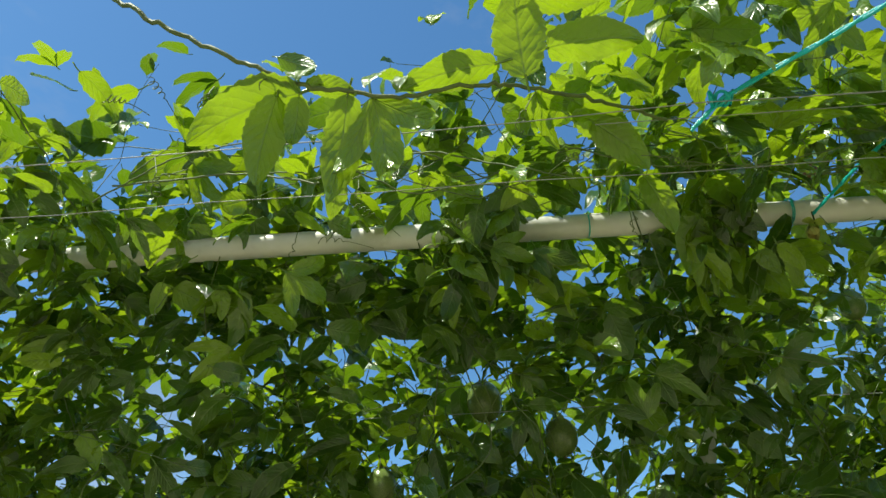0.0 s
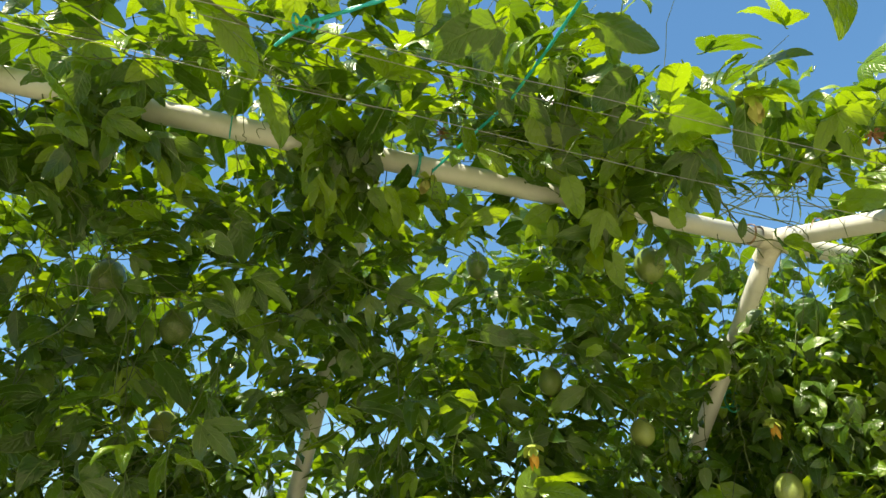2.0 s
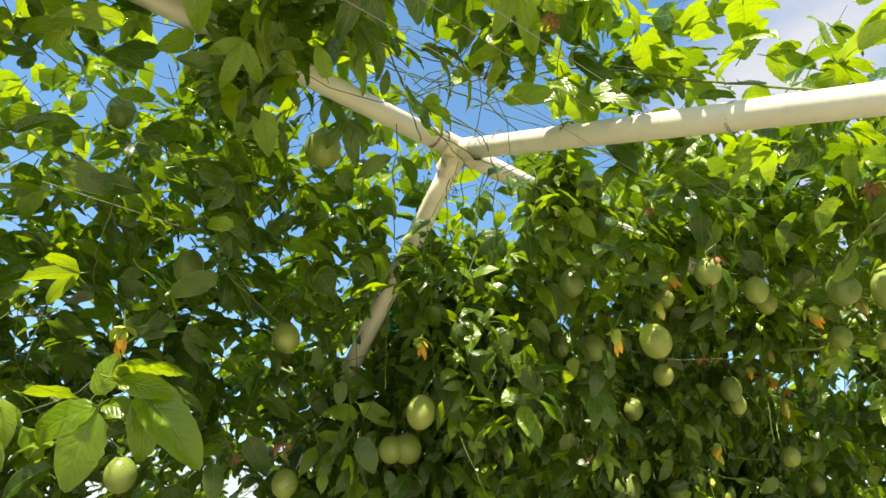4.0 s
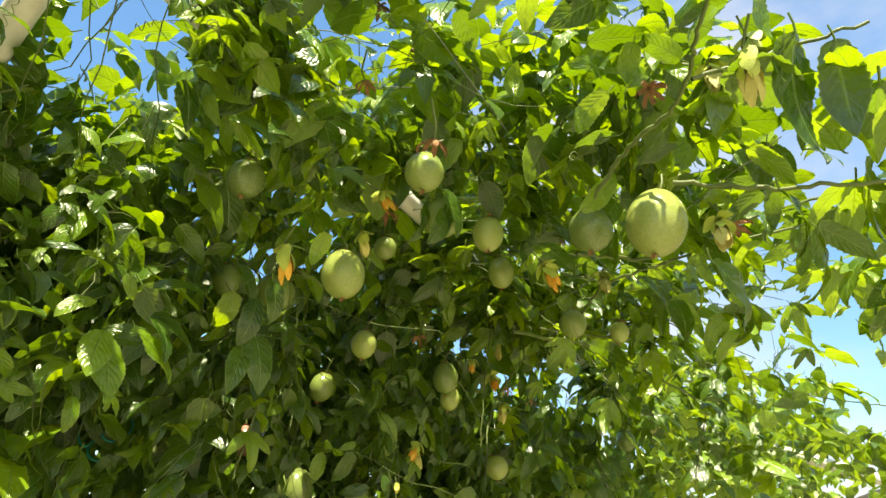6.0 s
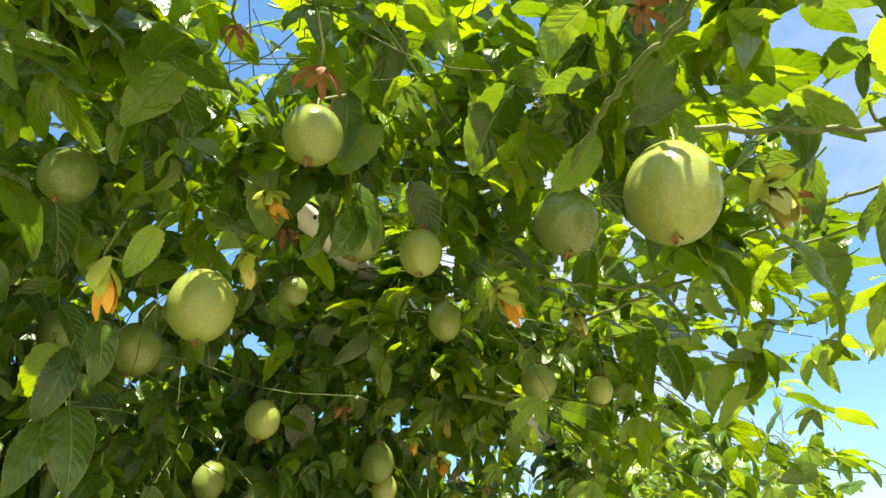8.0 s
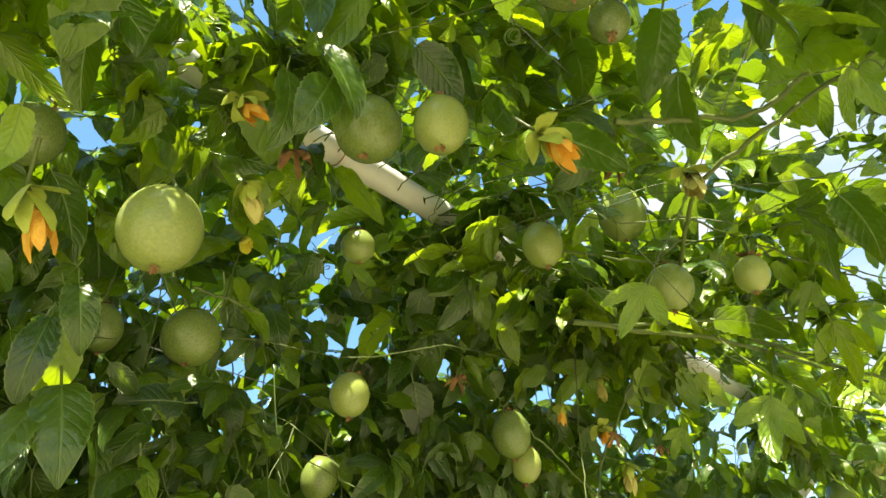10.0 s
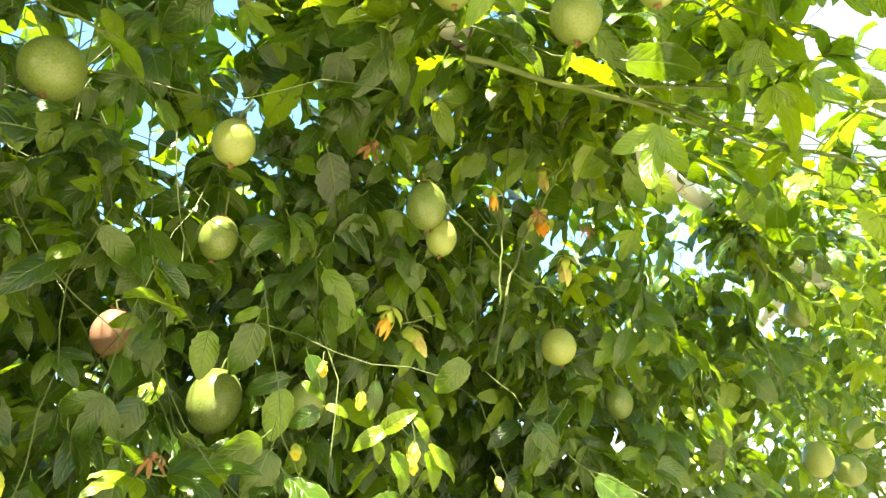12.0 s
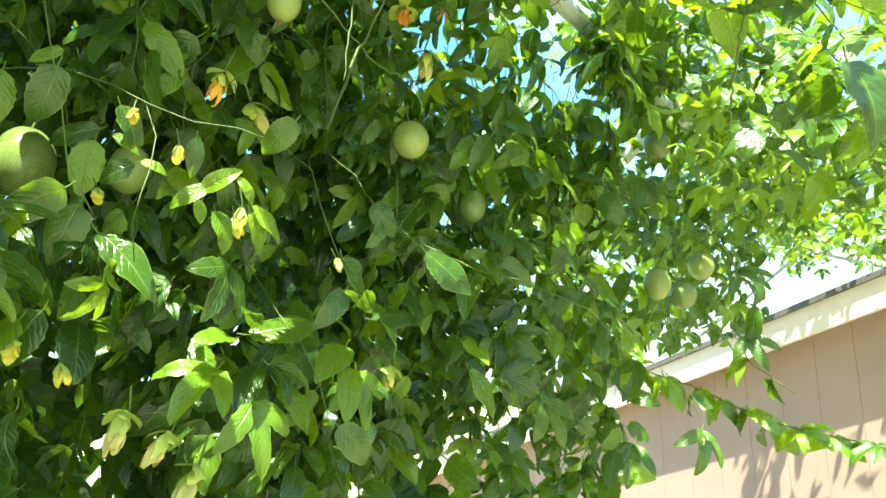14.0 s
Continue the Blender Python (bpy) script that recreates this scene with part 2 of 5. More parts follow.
# ---- mesh tools ----
def fast_mesh(name, verts, quads, mat, uvs=None, smooth=True):
    """One mesh out of arrays of corners and four-sided faces."""
    verts, quads = np.asarray(verts, np.float32), np.asarray(quads, np.int32)
    me = bpy.data.meshes.new(name)
    me.vertices.add(len(verts)), me.loops.add(quads.size), me.polygons.add(len(quads))
    me.vertices.foreach_set("co", verts.ravel())
    me.loops.foreach_set("vertex_index", quads.ravel())
    me.polygons.foreach_set("loop_start", np.arange(0, quads.size, 4, dtype=np.int32))
    if uvs is not None:
        layer = me.uv_layers.new(name="blade")
        layer.data.foreach_set("uv", np.asarray(uvs, np.float32)[quads.ravel()].ravel())
    me.update(calc_edges=True)
    me.polygons.foreach_set("use_smooth", np.full(len(quads), smooth))
    me.materials.append(mat)
    return me


def part(name, bm, mat=None, parent=None, label=""):
    """Links a bmesh, or a finished mesh, as one object under a thing."""
    if isinstance(bm, bmesh.types.BMesh):
        me = bpy.data.meshes.new(name)
        bm.to_mesh(me), bm.free()
        me.polygons.foreach_set("use_smooth", [True] * len(me.polygons))
    else:
        me = bm
    if mat is not None and not me.materials:
        me.materials.append(mat)
    ob = new(name, me)
    ob.parent = parent
    return tagged(ob, label)


def tube_arrays(points, radii, sides=6, start=0):
    """Corners and faces of a tube along a line of points."""
    p = np.asarray(points, float)
    radii = np.broadcast_to(np.asarray(radii, float), len(p))
    d = np.gradient(p, axis=0)
    d /= np.maximum(np.linalg.norm(d, axis=1, keepdims=True), 1e-9)
    ref = np.array((0.13, 0.21, 0.97)) if abs(d[0][2]) < 0.9 else np.array((0.97, 0.13, 0.21))
    u = np.cross(d, ref)
    u /= np.maximum(np.linalg.norm(u, axis=1, keepdims=True), 1e-9)
    v = np.cross(d, u)
    a = np.linspace(0, 2 * np.pi, sides, endpoint=False)
    ring = p[:, None] + radii[:, None, None] * (np.cos(a)[None, :, None] * u[:, None] + np.sin(a)[None, :, None] * v[:, None])
    k = np.arange(len(p) - 1)[:, None] * sides
    j = np.arange(sides)[None]
    q = np.stack((k + j, k + (j + 1) % sides, k + sides + (j + 1) % sides, k + sides + j), -1).reshape(-1, 4)
    return ring.reshape(-1, 3), q + start


def tubes(name, lines, mat, sides=5):
    """One mesh of many tubes: lines of (points, radii)."""
    vs, qs, n = [], [], 0
    for pts, rad in lines:
        v, q = tube_arrays(pts, rad, sides, n)
        vs.append(v), qs.append(q)
        n += len(v)
    return fast_mesh(name, np.concatenate(vs), np.concatenate(qs), mat)


def bend(a, b, sag=0.0, n=10, wobble=0.0, seed=0):
    """Points from a to b that sag downwards and wander a little."""
    rng = np.random.RandomState(seed)
    s = np.linspace(0, 1, n)[:, None]
    p = np.array(a)[None] * (1 - s) + np.array(b)[None] * s
    p[:, 2] -= 4 * sag * (s * (1 - s))[:, 0]
    p[1:-1] += rng.normal(0, wobble, (n - 2, 3)) if wobble else 0
    return p


def hollow_pipe(a, b, radius, wall, n=14, sides=20, sag=0.0):
    """A pipe with a bore, open at both ends."""
    line = bend(a, b, sag, n)
    vo, qo = tube_arrays(line, radius, sides)
    vi, qi = tube_arrays(line, radius - wall, sides, len(vo))
    m = (n - 1) * sides
    j = np.arange(sides)
    k = (j + 1) % sides
    caps = np.concatenate((np.stack((j, j + len(vo), k + len(vo), k), 1), np.stack((m + j, m + k, m + k + len(vo), m + j + len(vo)), 1)))
    return fast_mesh("pipe", np.concatenate((vo, vi)), np.concatenate((qo, qi[:, ::-1], caps)), PVC)


def box_mesh(bm, lo, hi, m=Matrix()):
    """Adds a box to a bmesh."""
    c = [(Vector(lo) + Vector(hi)) / 2, Vector(hi) - Vector(lo)]
    bmesh.ops.create_cube(bm, size=1.0, matrix=m @ Matrix.Translation(c[0]) @ Matrix.Diagonal((*c[1], 1)))
    return bm


# ---- leaves ----
def lobe(length, width, fold, curl, wave, rows, turn=0.0, teeth=0.08, swell=0.62, taper=1.1, seed=0, cols=5):
    """Corners, faces and blade coordinates of one lobe: base at the origin, tip along +y, face up.
    The midrib rises a little and arches over, the halves fold up along it, the edge is saw-toothed and wavy, the tip drawn out."""
    rng = np.random.RandomState(seed)
    u = np.linspace(0, 1, rows + 1)
    shape = u ** swell * (1 - u) ** taper
    shape /= shape.max()
    shape[0], shape[-1] = 0.07, 0.01
    v = np.linspace(-1, 1, cols)
    edge = np.abs(v)[None] > 0.9
    odd = (np.arange(rows + 1) % 2)[:, None]
    x = width / 2 * shape[:, None] * v[None] * np.where(edge, 1 - teeth * odd, 1.0)
    rise = rng.uniform(0.15, 0.45)
    theta = rise - (rise + curl) * u ** rng.uniform(0.9, 1.5)
    y = np.concatenate(([0], np.cumsum(np.cos(theta[1:]) * np.diff(u)))) * length
    z = np.concatenate(([0], np.cumsum(np.sin(theta[1:]) * np.diff(u)))) * length
    ph = rng.uniform(0, 6.28, 2)
    lift = np.abs(x) * math.sin(fold) - rng.uniform(0.15, 0.5) * x ** 2 / max(width / 2, 1e-6)
    lift = lift + wave * length * np.sin(u[:, None] * rng.uniform(8, 14) + ph[0] + v[None] * 1.6) * np.abs(v)[None] ** 1.5 * shape[:, None]
    lift = lift + 0.008 * length * np.sin(u[:, None] * 36 - np.abs(v)[None] * 7) * np.sin(np.pi * np.abs(v))[None]
    sway = rng.uniform(-0.10, 0.10) * length * u ** 2
    X = x * math.cos(fold) + sway[:, None]
    Y = y[:, None] - np.sin(theta)[:, None] * lift + np.where(edge, 0.4 * length / rows * odd, 0.0) - 0.05 * length * np.abs(v)[None] ** 2 * (1 - u)[:, None] ** 3 * (u > 0)[:, None]
    Z = z[:, None] + np.cos(theta)[:, None] * lift
    c, s = math.cos(turn), math.sin(turn)
    co = np.stack((X * c + Y * s, -X * s + Y * c, Z), -1).reshape(-1, 3)
    k = (np.arange(rows)[:, None] * cols + np.arange(cols - 1)[None]).reshape(-1)
    q = np.stack((k, k + 1, k + cols + 1, k + cols), 1)
    uv = np.stack(np.broadcast_arrays(v[None] * 0.5 + 0.5, u[:, None]), -1).reshape(-1, 2)
    return co, q, uv


def leaf_shape(kind, rows, cols, seed):
    """A unit leaf: one pointed oval blade, or three lobes that share a base, on a short stalk."""
    r = np.random.RandomState(seed)
    bits = []
    if kind == "ovate":
        bits.append(lobe(1.0, (0.44, 0.47, 0.50, 0.53, 0.57, 0.61)[seed % 6], r.uniform(0.1, 0.6), r.uniform(0.3, 1.3), r.uniform(0.015, 0.035), rows, 0, 0.085, r.uniform(0.55, 0.75), r.uniform(0.85, 1.1), seed, cols))
    elif kind == "heart":
        bits.append(lobe(0.95, r.uniform(0.54, 0.60), r.uniform(0.05, 0.45), r.uniform(0.3, 1.1), r.uniform(0.02, 0.035), rows, 0, 0.075, 0.50, 1.0, seed, cols))
    else:
        bits.append(lobe(1.0, r.uniform(0.33, 0.40), r.uniform(0.1, 0.5), r.uniform(0.3, 1.2), 0.02, rows, 0, 0.11, 0.75, 0.9, seed, cols))
        for side in (-1, 1):
            co, q, uv = lobe(r.uniform(0.72, 0.86), r.uniform(0.28, 0.34), r.uniform(0.1, 0.5), r.uniform(0.3, 1.2), 0.02, rows, side * r.uniform(0.60, 0.85), 0.11, 0.75, 0.9, seed + 5, cols)
            co[:, 2] += 0.012
            bits.append((co, q, uv))
    stalk, sq = tube_arrays(np.array([(0, -0.16, 0.05), (0, -0.07, 0.015), (0, 0.02, 0.002)]), 0.013, 4)
    bits.append((stalk, sq, np.full((len(stalk), 2), 0.5)))
    vs, qs, us, n = [], [], [], 0
    for co, q, uv in bits:
        vs.append(co), qs.append(q + n), us.append(uv)
        n += len(co)
    return np.concatenate(vs), np.concatenate(qs), np.concatenate(us)


KINDS = ["ovate"] * 6 + ["heart"] * 2 + ["lobed"] * 5
FINE = [leaf_shape(k, 24 if k != "lobed" else 16, 5, 11 + i) for i, k in enumerate(KINDS)]
MIDDLE = [leaf_shape(k, 14 if k != "lobed" else 10, 5, 11 + i) for i, k in enumerate(KINDS)]
COARSE = [leaf_shape(k, 7 if k != "lobed" else 6, 3, 11 + i) for i, k in enumerate(KINDS)]
FINE_MESH = {(i, tone): fast_mesh("leaf", v, q, LEAF[tone, False], uv) for i, (v, q, uv) in enumerate(FINE) for tone in ("mature", "fresh")}
BAYS = (-0.2, 1.4, 2.3, 3.2)


def bay_of(x):
    return sum(x > b for b in BAYS)


# where the fruits hang, and how wide they are
FRUITS_AISLE = [
    (1.747, -0.015, 2.028, 0.051), (1.833, 0.164, 1.955, 0.064), (1.845, -0.274, 1.946, 0.070), (1.900, -0.181, 1.985, 0.058), (2.318, 0.134, 2.163, 0.056),
    (2.357, -0.005, 2.042, 0.055), (2.346, -0.098, 2.008, 0.037), (2.187, 0.375, 1.992, 0.052), (1.745, 0.302, 2.103, 0.058), (2.000, 0.454, 2.043, 0.072),
    (2.322, 0.615, 1.738, 0.076), (2.788, 0.354, 1.851, 0.060), (2.477, 0.346, 2.000, 0.060), (3.990, 0.363, 1.762, 0.082), (4.105, 0.324, 1.737, 0.086),
    (3.714, 0.246, 2.096, 0.070), (1.157, 0.414, 2.253, 0.070), (1.492, 0.508, 1.811, 0.060), (1.534, 0.606, 1.755, 0.064), (1.500, 0.618, 1.750, 0.052),
    (0.192, 0.666, 2.065, 0.066),
]
FRUITS_LEAVES = [
    (0.190, 0.927, 1.931, 0.066), (1.972, 0.085, 2.103, 0.066), (1.995, 0.012, 2.068, 0.050), (2.492, 0.090, 2.284, 0.076), (0.995, 0.700, 1.658, 0.054),
    (1.306, 0.700, 1.671, 0.052), (2.408, 0.515, 1.730, 0.054), (3.020, 0.390, 1.796, 0.054), (2.511, 0.350, 1.961, 0.046), (0.046, 0.660, 2.144, 0.072),
    (0.842, 0.660, 2.320, 0.056), (1.250, 0.660, 1.949, 0.058), (-0.166, 0.700, 1.999, 0.056), (-0.149, 0.700, 1.852, 0.054), (1.040, 0.700, 2.062, 0.058),
    (4.362, 0.330, 1.868, 0.090), (1.903, 0.480, 2.032, 0.050), (2.020, -0.150, 2.075, 0.034), (2.147, 0.317, 2.178, 0.047), (2.252, 0.521, 1.935, 0.052),
]
FRUITS = FRUITS_AISLE + FRUITS_LEAVES
RIPE = (2.179, 0.647, 1.815, 0.053)
TWINE_A = [(0.295, -0.085, 2.135), (0.325, -0.114, 2.151), (0.414, -0.188, 2.150), (0.5, -0.256, 2.155), (0.585, -0.333, 2.125), (0.70, -0.50, 2.08)]
TWINE_B = [(0.60, -0.345, 2.12), (0.63, -0.15, 2.19), (0.655, 0.046, 2.262), (0.64, 0.16, 2.285), (0.60, 0.265, 2.27)]
BARE = np.array([(*f[:3], f[3] * 0.62 + 0.008) for f in FRUITS + [RIPE]] + [(*p, 0.022) for p in TWINE_A[:5] + TWINE_B[1:4]] + [(2.33, 0.42, 1.73, 0.06), (2.44, 0.34, 1.66, 0.06), (2.27, 0.45, 1.80, 0.04)] + [(0.93, 0.60, 1.75, 0.11), (0.76, 0.60, 1.70, 0.10), (1.05, 0.59, 1.79, 0.08), (0.64, 0.60, 1.76, 0.07)])
PIPE_BARE = ((-0.40, -0.02, 0.2), (0.16, 0.36, 0.2), (0.54, 0.88, 0.45), (1.06, 1.38, 0.6), (2.05, 2.26, 0.45), (3.03, 3.33, 1.33), (3.92, 4.10, 2.1))
LOOK_BACK = [0.62] * (len(BARE) - 4) + [0.36] * 4
stretch = [(x, 0.285, 2.29, 0.020, back) for a, b, back in PIPE_BARE for x in np.arange(a, b, 0.035)] + [(1.405 + 0.05 * k, 0.28 - 0.68 * k, 2.30 - 0.265 * k, 0.028, 0.75) for k in np.arange(0, 1.0, 0.05)] + [(1.405 + 0.18 * k, 0.30 + k, 2.285 - 0.70 * k, 0.026, 0.75) for k in np.arange(0.30, 0.47, 0.04)]
BARE = np.concatenate((BARE, [p[:4] for p in stretch]))
LOOK_BACK[22] = LOOK_BACK[23] = 0.25
LOOK_BACK = np.array(LOOK_BACK + [p[4] for p in stretch])
AISLE = np.stack((np.clip(BARE[:, 0] - LOOK_BACK, 0.02, 1.95), np.full(len(BARE), -0.42), np.full(len(BARE), 1.57)), 1)
AISLE -= BARE[:, :3]
REACH = np.where(BARE[:, 3] < 0.031, np.where(BARE[:, 0] > 2.9, 1.4, 0.8), 0.42)
AISLE /= np.linalg.norm(AISLE, axis=1, keepdims=True)
# places that the sun reaches through gaps in the leaves
SUNLIT = np.array([(1.95, 0.40, 1.72, 0.09), (2.06, 0.40, 1.60, 0.10), (1.88, 0.41, 1.86, 0.06), (1.70, 0.40, 1.95, 0.06), (1.52, 0.30, 2.03, 0.13), (1.45, 0.20, 2.12, 0.10), (0.93, 0.64, 1.76, 0.12), (1.03, 0.58, 1.76, 0.09), (0.80, 0.78, 1.74, 0.09), (1.62, 0.45, 2.20, 0.10), (1.67, 0.30, 2.25, 0.08), (1.60, 0.48, 2.08, 0.07), (2.04, 0.68, 1.74, 0.055), (2.13, 0.67, 1.76, 0.055), (1.99, 0.66, 1.84, 0.05), (2.17, 0.63, 1.85, 0.05), (2.44, 0.33, 1.66, 0.07), (2.34, 0.42, 1.72, 0.07), (1.845, -0.274, 1.946, 0.050), (1.833, 0.164, 1.955, 0.058), (1.747, -0.015, 2.028, 0.03), (2.322, 0.60, 1.738, 0.085), (2.36, 0.42, 1.66, 0.09), (2.18, 0.44, 1.60, 0.08), (1.56, 0.47, 1.90, 0.07), (1.66, 0.45, 1.80, 0.06),
                   (1.62, 0.34, 1.85, 0.08), (2.20, 0.42, 1.74, 0.06), (2.72, 0.42, 1.52, 0.07), (3.36, 0.40, 1.72, 0.08), (1.49, 0.50, 1.82, 0.04)])

OWN_GAPS = len(SUNLIT)
DAPPLE = np.random.RandomState(40)
SUNLIT = np.concatenate((SUNLIT, np.stack((DAPPLE.uniform(1.5, 3.0, 80), DAPPLE.uniform(0.36, 0.46, 80), DAPPLE.uniform(1.2, 1.75, 80), DAPPLE.uniform(0.035, 0.07, 80)), 1),
                         np.stack((DAPPLE.uniform(-0.4, 1.4, 16), DAPPLE.uniform(0.5, 0.8, 16), DAPPLE.uniform(1.6, 2.05, 16), DAPPLE.uniform(0.02, 0.04, 16)), 1)))


def sunlit(p, count=None):
    gaps = SUNLIT[:count]
    d = p - gaps[:, :3]
    t = np.clip((d * np.array(SUN_DIR)).sum(1), 0.03, 3.0)
    return bool((np.linalg.norm(d - t[:, None] * np.array(SUN_DIR), axis=1) < gaps[:, 3]).any())


def hangs_free(p):
    """Fruits and twine hang clear of the leaves on their open side."""
    d = p - BARE[:, :3]
    t = np.clip((d * AISLE).sum(1), 0.0, REACH)
    return bool((np.linalg.norm(d - t[:, None] * AISLE, axis=1) > BARE[:, 3] * (1 + 0.25 * t)).all())


def pipe_bare(p):
    """Stretches of the pipes that no leaf hides from beneath."""
    x, y, z = p
    if 1.30 < x < 1.56 and -1.0 < y < 0.3 and z < 2.36 - 0.37 * (0.285 - y):
        return True
    return 1.05 < x < 1.52 and 0.28 < y < 0.42 and 1.75 < z < 2.33 - 0.625 * (y - 0.285) and z > 2.33 - 0.625 * (y - 0.285) - 0.33 and rng.rand() < 0.5


leaves = [[] for _ in range(5)]
stems = [[] for _ in range(5)]
rng = np.random.RandomState(7)
EYES = np.array([p[1] for p in PATH])


def corridor(p, need):
    """Whether the point keeps clear of the walked line."""
    a, b = EYES[:-1], EYES[1:]
    d = b - a
    t = np.clip(((p - a) * d).sum(1) / np.maximum((d * d).sum(1), 1e-9), 0, 1)
    return np.linalg.norm(a + t[:, None] * d - p, axis=1).min() > need


def basis(tip, up):
    """Turning matrix with +y along tip and +z near up."""
    y = tip / max(np.linalg.norm(tip), 1e-9)
    x = np.cross(y, up)
    x /= max(np.linalg.norm(x), 1e-9)
    return np.stack((x, y, np.cross(x, y)), 1)


def put_leaf(p, tip, up, size, tone=None, shape=None, clear=0.34, gaps=None):
    mid = p + tip / max(np.linalg.norm(tip), 1e-9) * 0.5 * size
    if not (corridor(mid, clear) and hangs_free(mid) and hangs_free(p) and hangs_free(2 * mid - p)) or pipe_bare(mid) or sunlit(mid, gaps):
        return
    if 1.6 < p[0] < 2.8 and p[1] < 0.2 and p[2] < A_Z - 0.37 * (A_Y - p[1]) - 0.28:
        return
    tone = tone or "mature"
    shape = rng.randint(len(KINDS)) if shape is None else shape
    leaves[bay_of(p[0])].append((p, basis(tip, up), size, shape, tone))


def grow(start, heading, length, pull, wander, size, fresh=0.15, up=(0, -0.25, 1.0), droop=0.6, step=0.05, floor=1.0, clear=0.34, thick=0.0011, lobed=0.3):
    """A shoot from start: it wanders and bends towards pull, with a leaf at each node by turns on either side."""
    p, d = np.array(start, float), np.array(heading, float)
    d /= np.linalg.norm(d)
    line, n = [p.copy()], int(length / step)
    side = rng.choice((-1, 1))
    for i in range(n):
        d = d + np.array(pull) * 0.10 + rng.normal(0, wander, 3)
        d /= np.linalg.norm(d)
        p = p + d * step
        if p[2] < floor or not corridor(p, clear):
            break
        line.append(p.copy())
        out = np.cross(d, np.array(up) + rng.normal(0, 0.3, 3))
        out /= max(np.linalg.norm(out), 1e-9)
        side = -side
        tip = out * side + 0.35 * d + np.array((0, 0, -droop)) + rng.normal(0, 0.35, 3)
        young = i / max(n, 1) > 0.72
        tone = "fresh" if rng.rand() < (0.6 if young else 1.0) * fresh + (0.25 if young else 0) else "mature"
        s = size * rng.uniform(0.62, 1.25) * (0.62 if young and rng.rand() < 0.6 else 1.0)
        shape = rng.randint(8, len(KINDS)) if rng.rand() < lobed else rng.randint(0, 8)
        tip /= np.linalg.norm(tip)
        put_leaf(p + tip * 0.28 * s, tip, np.array(up) + rng.normal(0, 0.45, 3), s, tone, shape, clear)
    if len(line) > 2:
        stems[bay_of(line[0][0])].append((np.array(line), np.linspace(thick, thick * 0.5, len(line))))


U = rng.uniform
A_Y, A_Z = 0.285, 2.293


def near_z(y):
    """Height of the near slope, in the plane of the cross pipes."""
    return A_Z - 0.37 * (A_Y - y)


def far_z(y):
    """Height of the far slope, in the plane of the braces."""
    return A_Z - 0.625 * (y - A_Y)


def fill(n, where, size, fresh=0.15, up=(0, 0, 1.0), droop=0.6, lobed=0.3, clear=0.36, spread=0.5, gaps=None, broad=8, sideways=0.0):
    """Single leaves on short side shoots, strewn where the vine is thick."""
    for _ in range(n):
        p = np.array(where())
        a = rng.choice((0, math.pi)) + rng.normal(0, 0.45) if rng.rand() < sideways else U(0, 2 * math.pi)
        tip = np.array((math.cos(a), math.sin(a), -droop * U(0.2, 1.9)))
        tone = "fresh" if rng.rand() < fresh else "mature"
        shape = rng.randint(8, len(KINDS)) if rng.rand() < lobed else rng.randint(0, broad)
        put_leaf(p, tip, np.array(up) + rng.normal(0, spread, 3), size * U(0.6, 1.3), tone, shape, clear, gaps)


def clumpy(x, y, z, scale=3.2, gap=-0.12):
    """Thick and thin places of the foliage."""
    return noise.noise(Vector((x, y, z)) * scale) > gap


def try_place(make, test, tries=12):
    for _ in range(tries):
        p = make()
        if test(p):
            return p
    return p


def far_slope(x0, x1):
    def make():
        y = U(0.32, 1.75)
        return (U(x0, x1), y, far_z(y) + rng.normal(0.0, 0.085))
    return lambda: try_place(make, lambda p: clumpy(*p, 4.5, -0.22))


def outer_slope(x0, x1):
    def make():
        y = U(0.30, 1.5)
        return (U(x0, x1), y, far_z(y) + U(0.08, 0.26))
    return lambda: try_place(make, lambda p: clumpy(*p, 4.5, -0.15))


def foot(x0, x1):
    def make():
        y = U(1.05, 1.9)
        return (U(x0, x1), y, U(0.7, far_z(y) + 0.05))
    return make


def under_slope(x0, x1):
    def make():
        y = U(0.45, 1.2)
        return (U(x0, x1), y, far_z(y) - abs(rng.normal(0, 0.22)))
    return lambda: try_place(make, lambda p: clumpy(*p, 2.8, 0.0))


def ridge(x0, x1, top=0.24):
    def make():
        x, y = U(x0, x1), rng.normal(0.26, 0.13)
        lift = top * (0.8 + 0.6 * noise.noise(Vector((x * 2.2, y, 3.0))))
        return (x, y, A_Z + U(-0.10, lift))
    return make


def near_slope(x0, x1, y0, low, high, y1=0.3):
    def make():
        y = U(y0, y1)
        return (U(x0, x1), y, near_z(y) + U(low, high))
    return lambda: try_place(make, lambda p: clumpy(*p, 3.5, -0.15))


def curtain_floor(x):
    return 1.04 + 0.62 * min(max((x - 3.42) / 0.5, 0.0), 1.0)


def curtain(x0, x1, y0, y1):
    def make():
        x = U(x0, x1)
        return (x, U(y0, y1) + 0.05 * noise.noise(Vector((x * 3, 0, 0))), U(curtain_floor(x), 2.25))
    return lambda: try_place(make, lambda p: clumpy(*p, 3.0, -0.2))


# sprays that stand out from the rest
def spray(p, tip, up, size, tone="fresh", shape=9):
    t = np.array(tip, float)
    leaves[bay_of(p[0])].append((np.array(p, float), basis(t, np.array(up, float)), size, shape, tone))


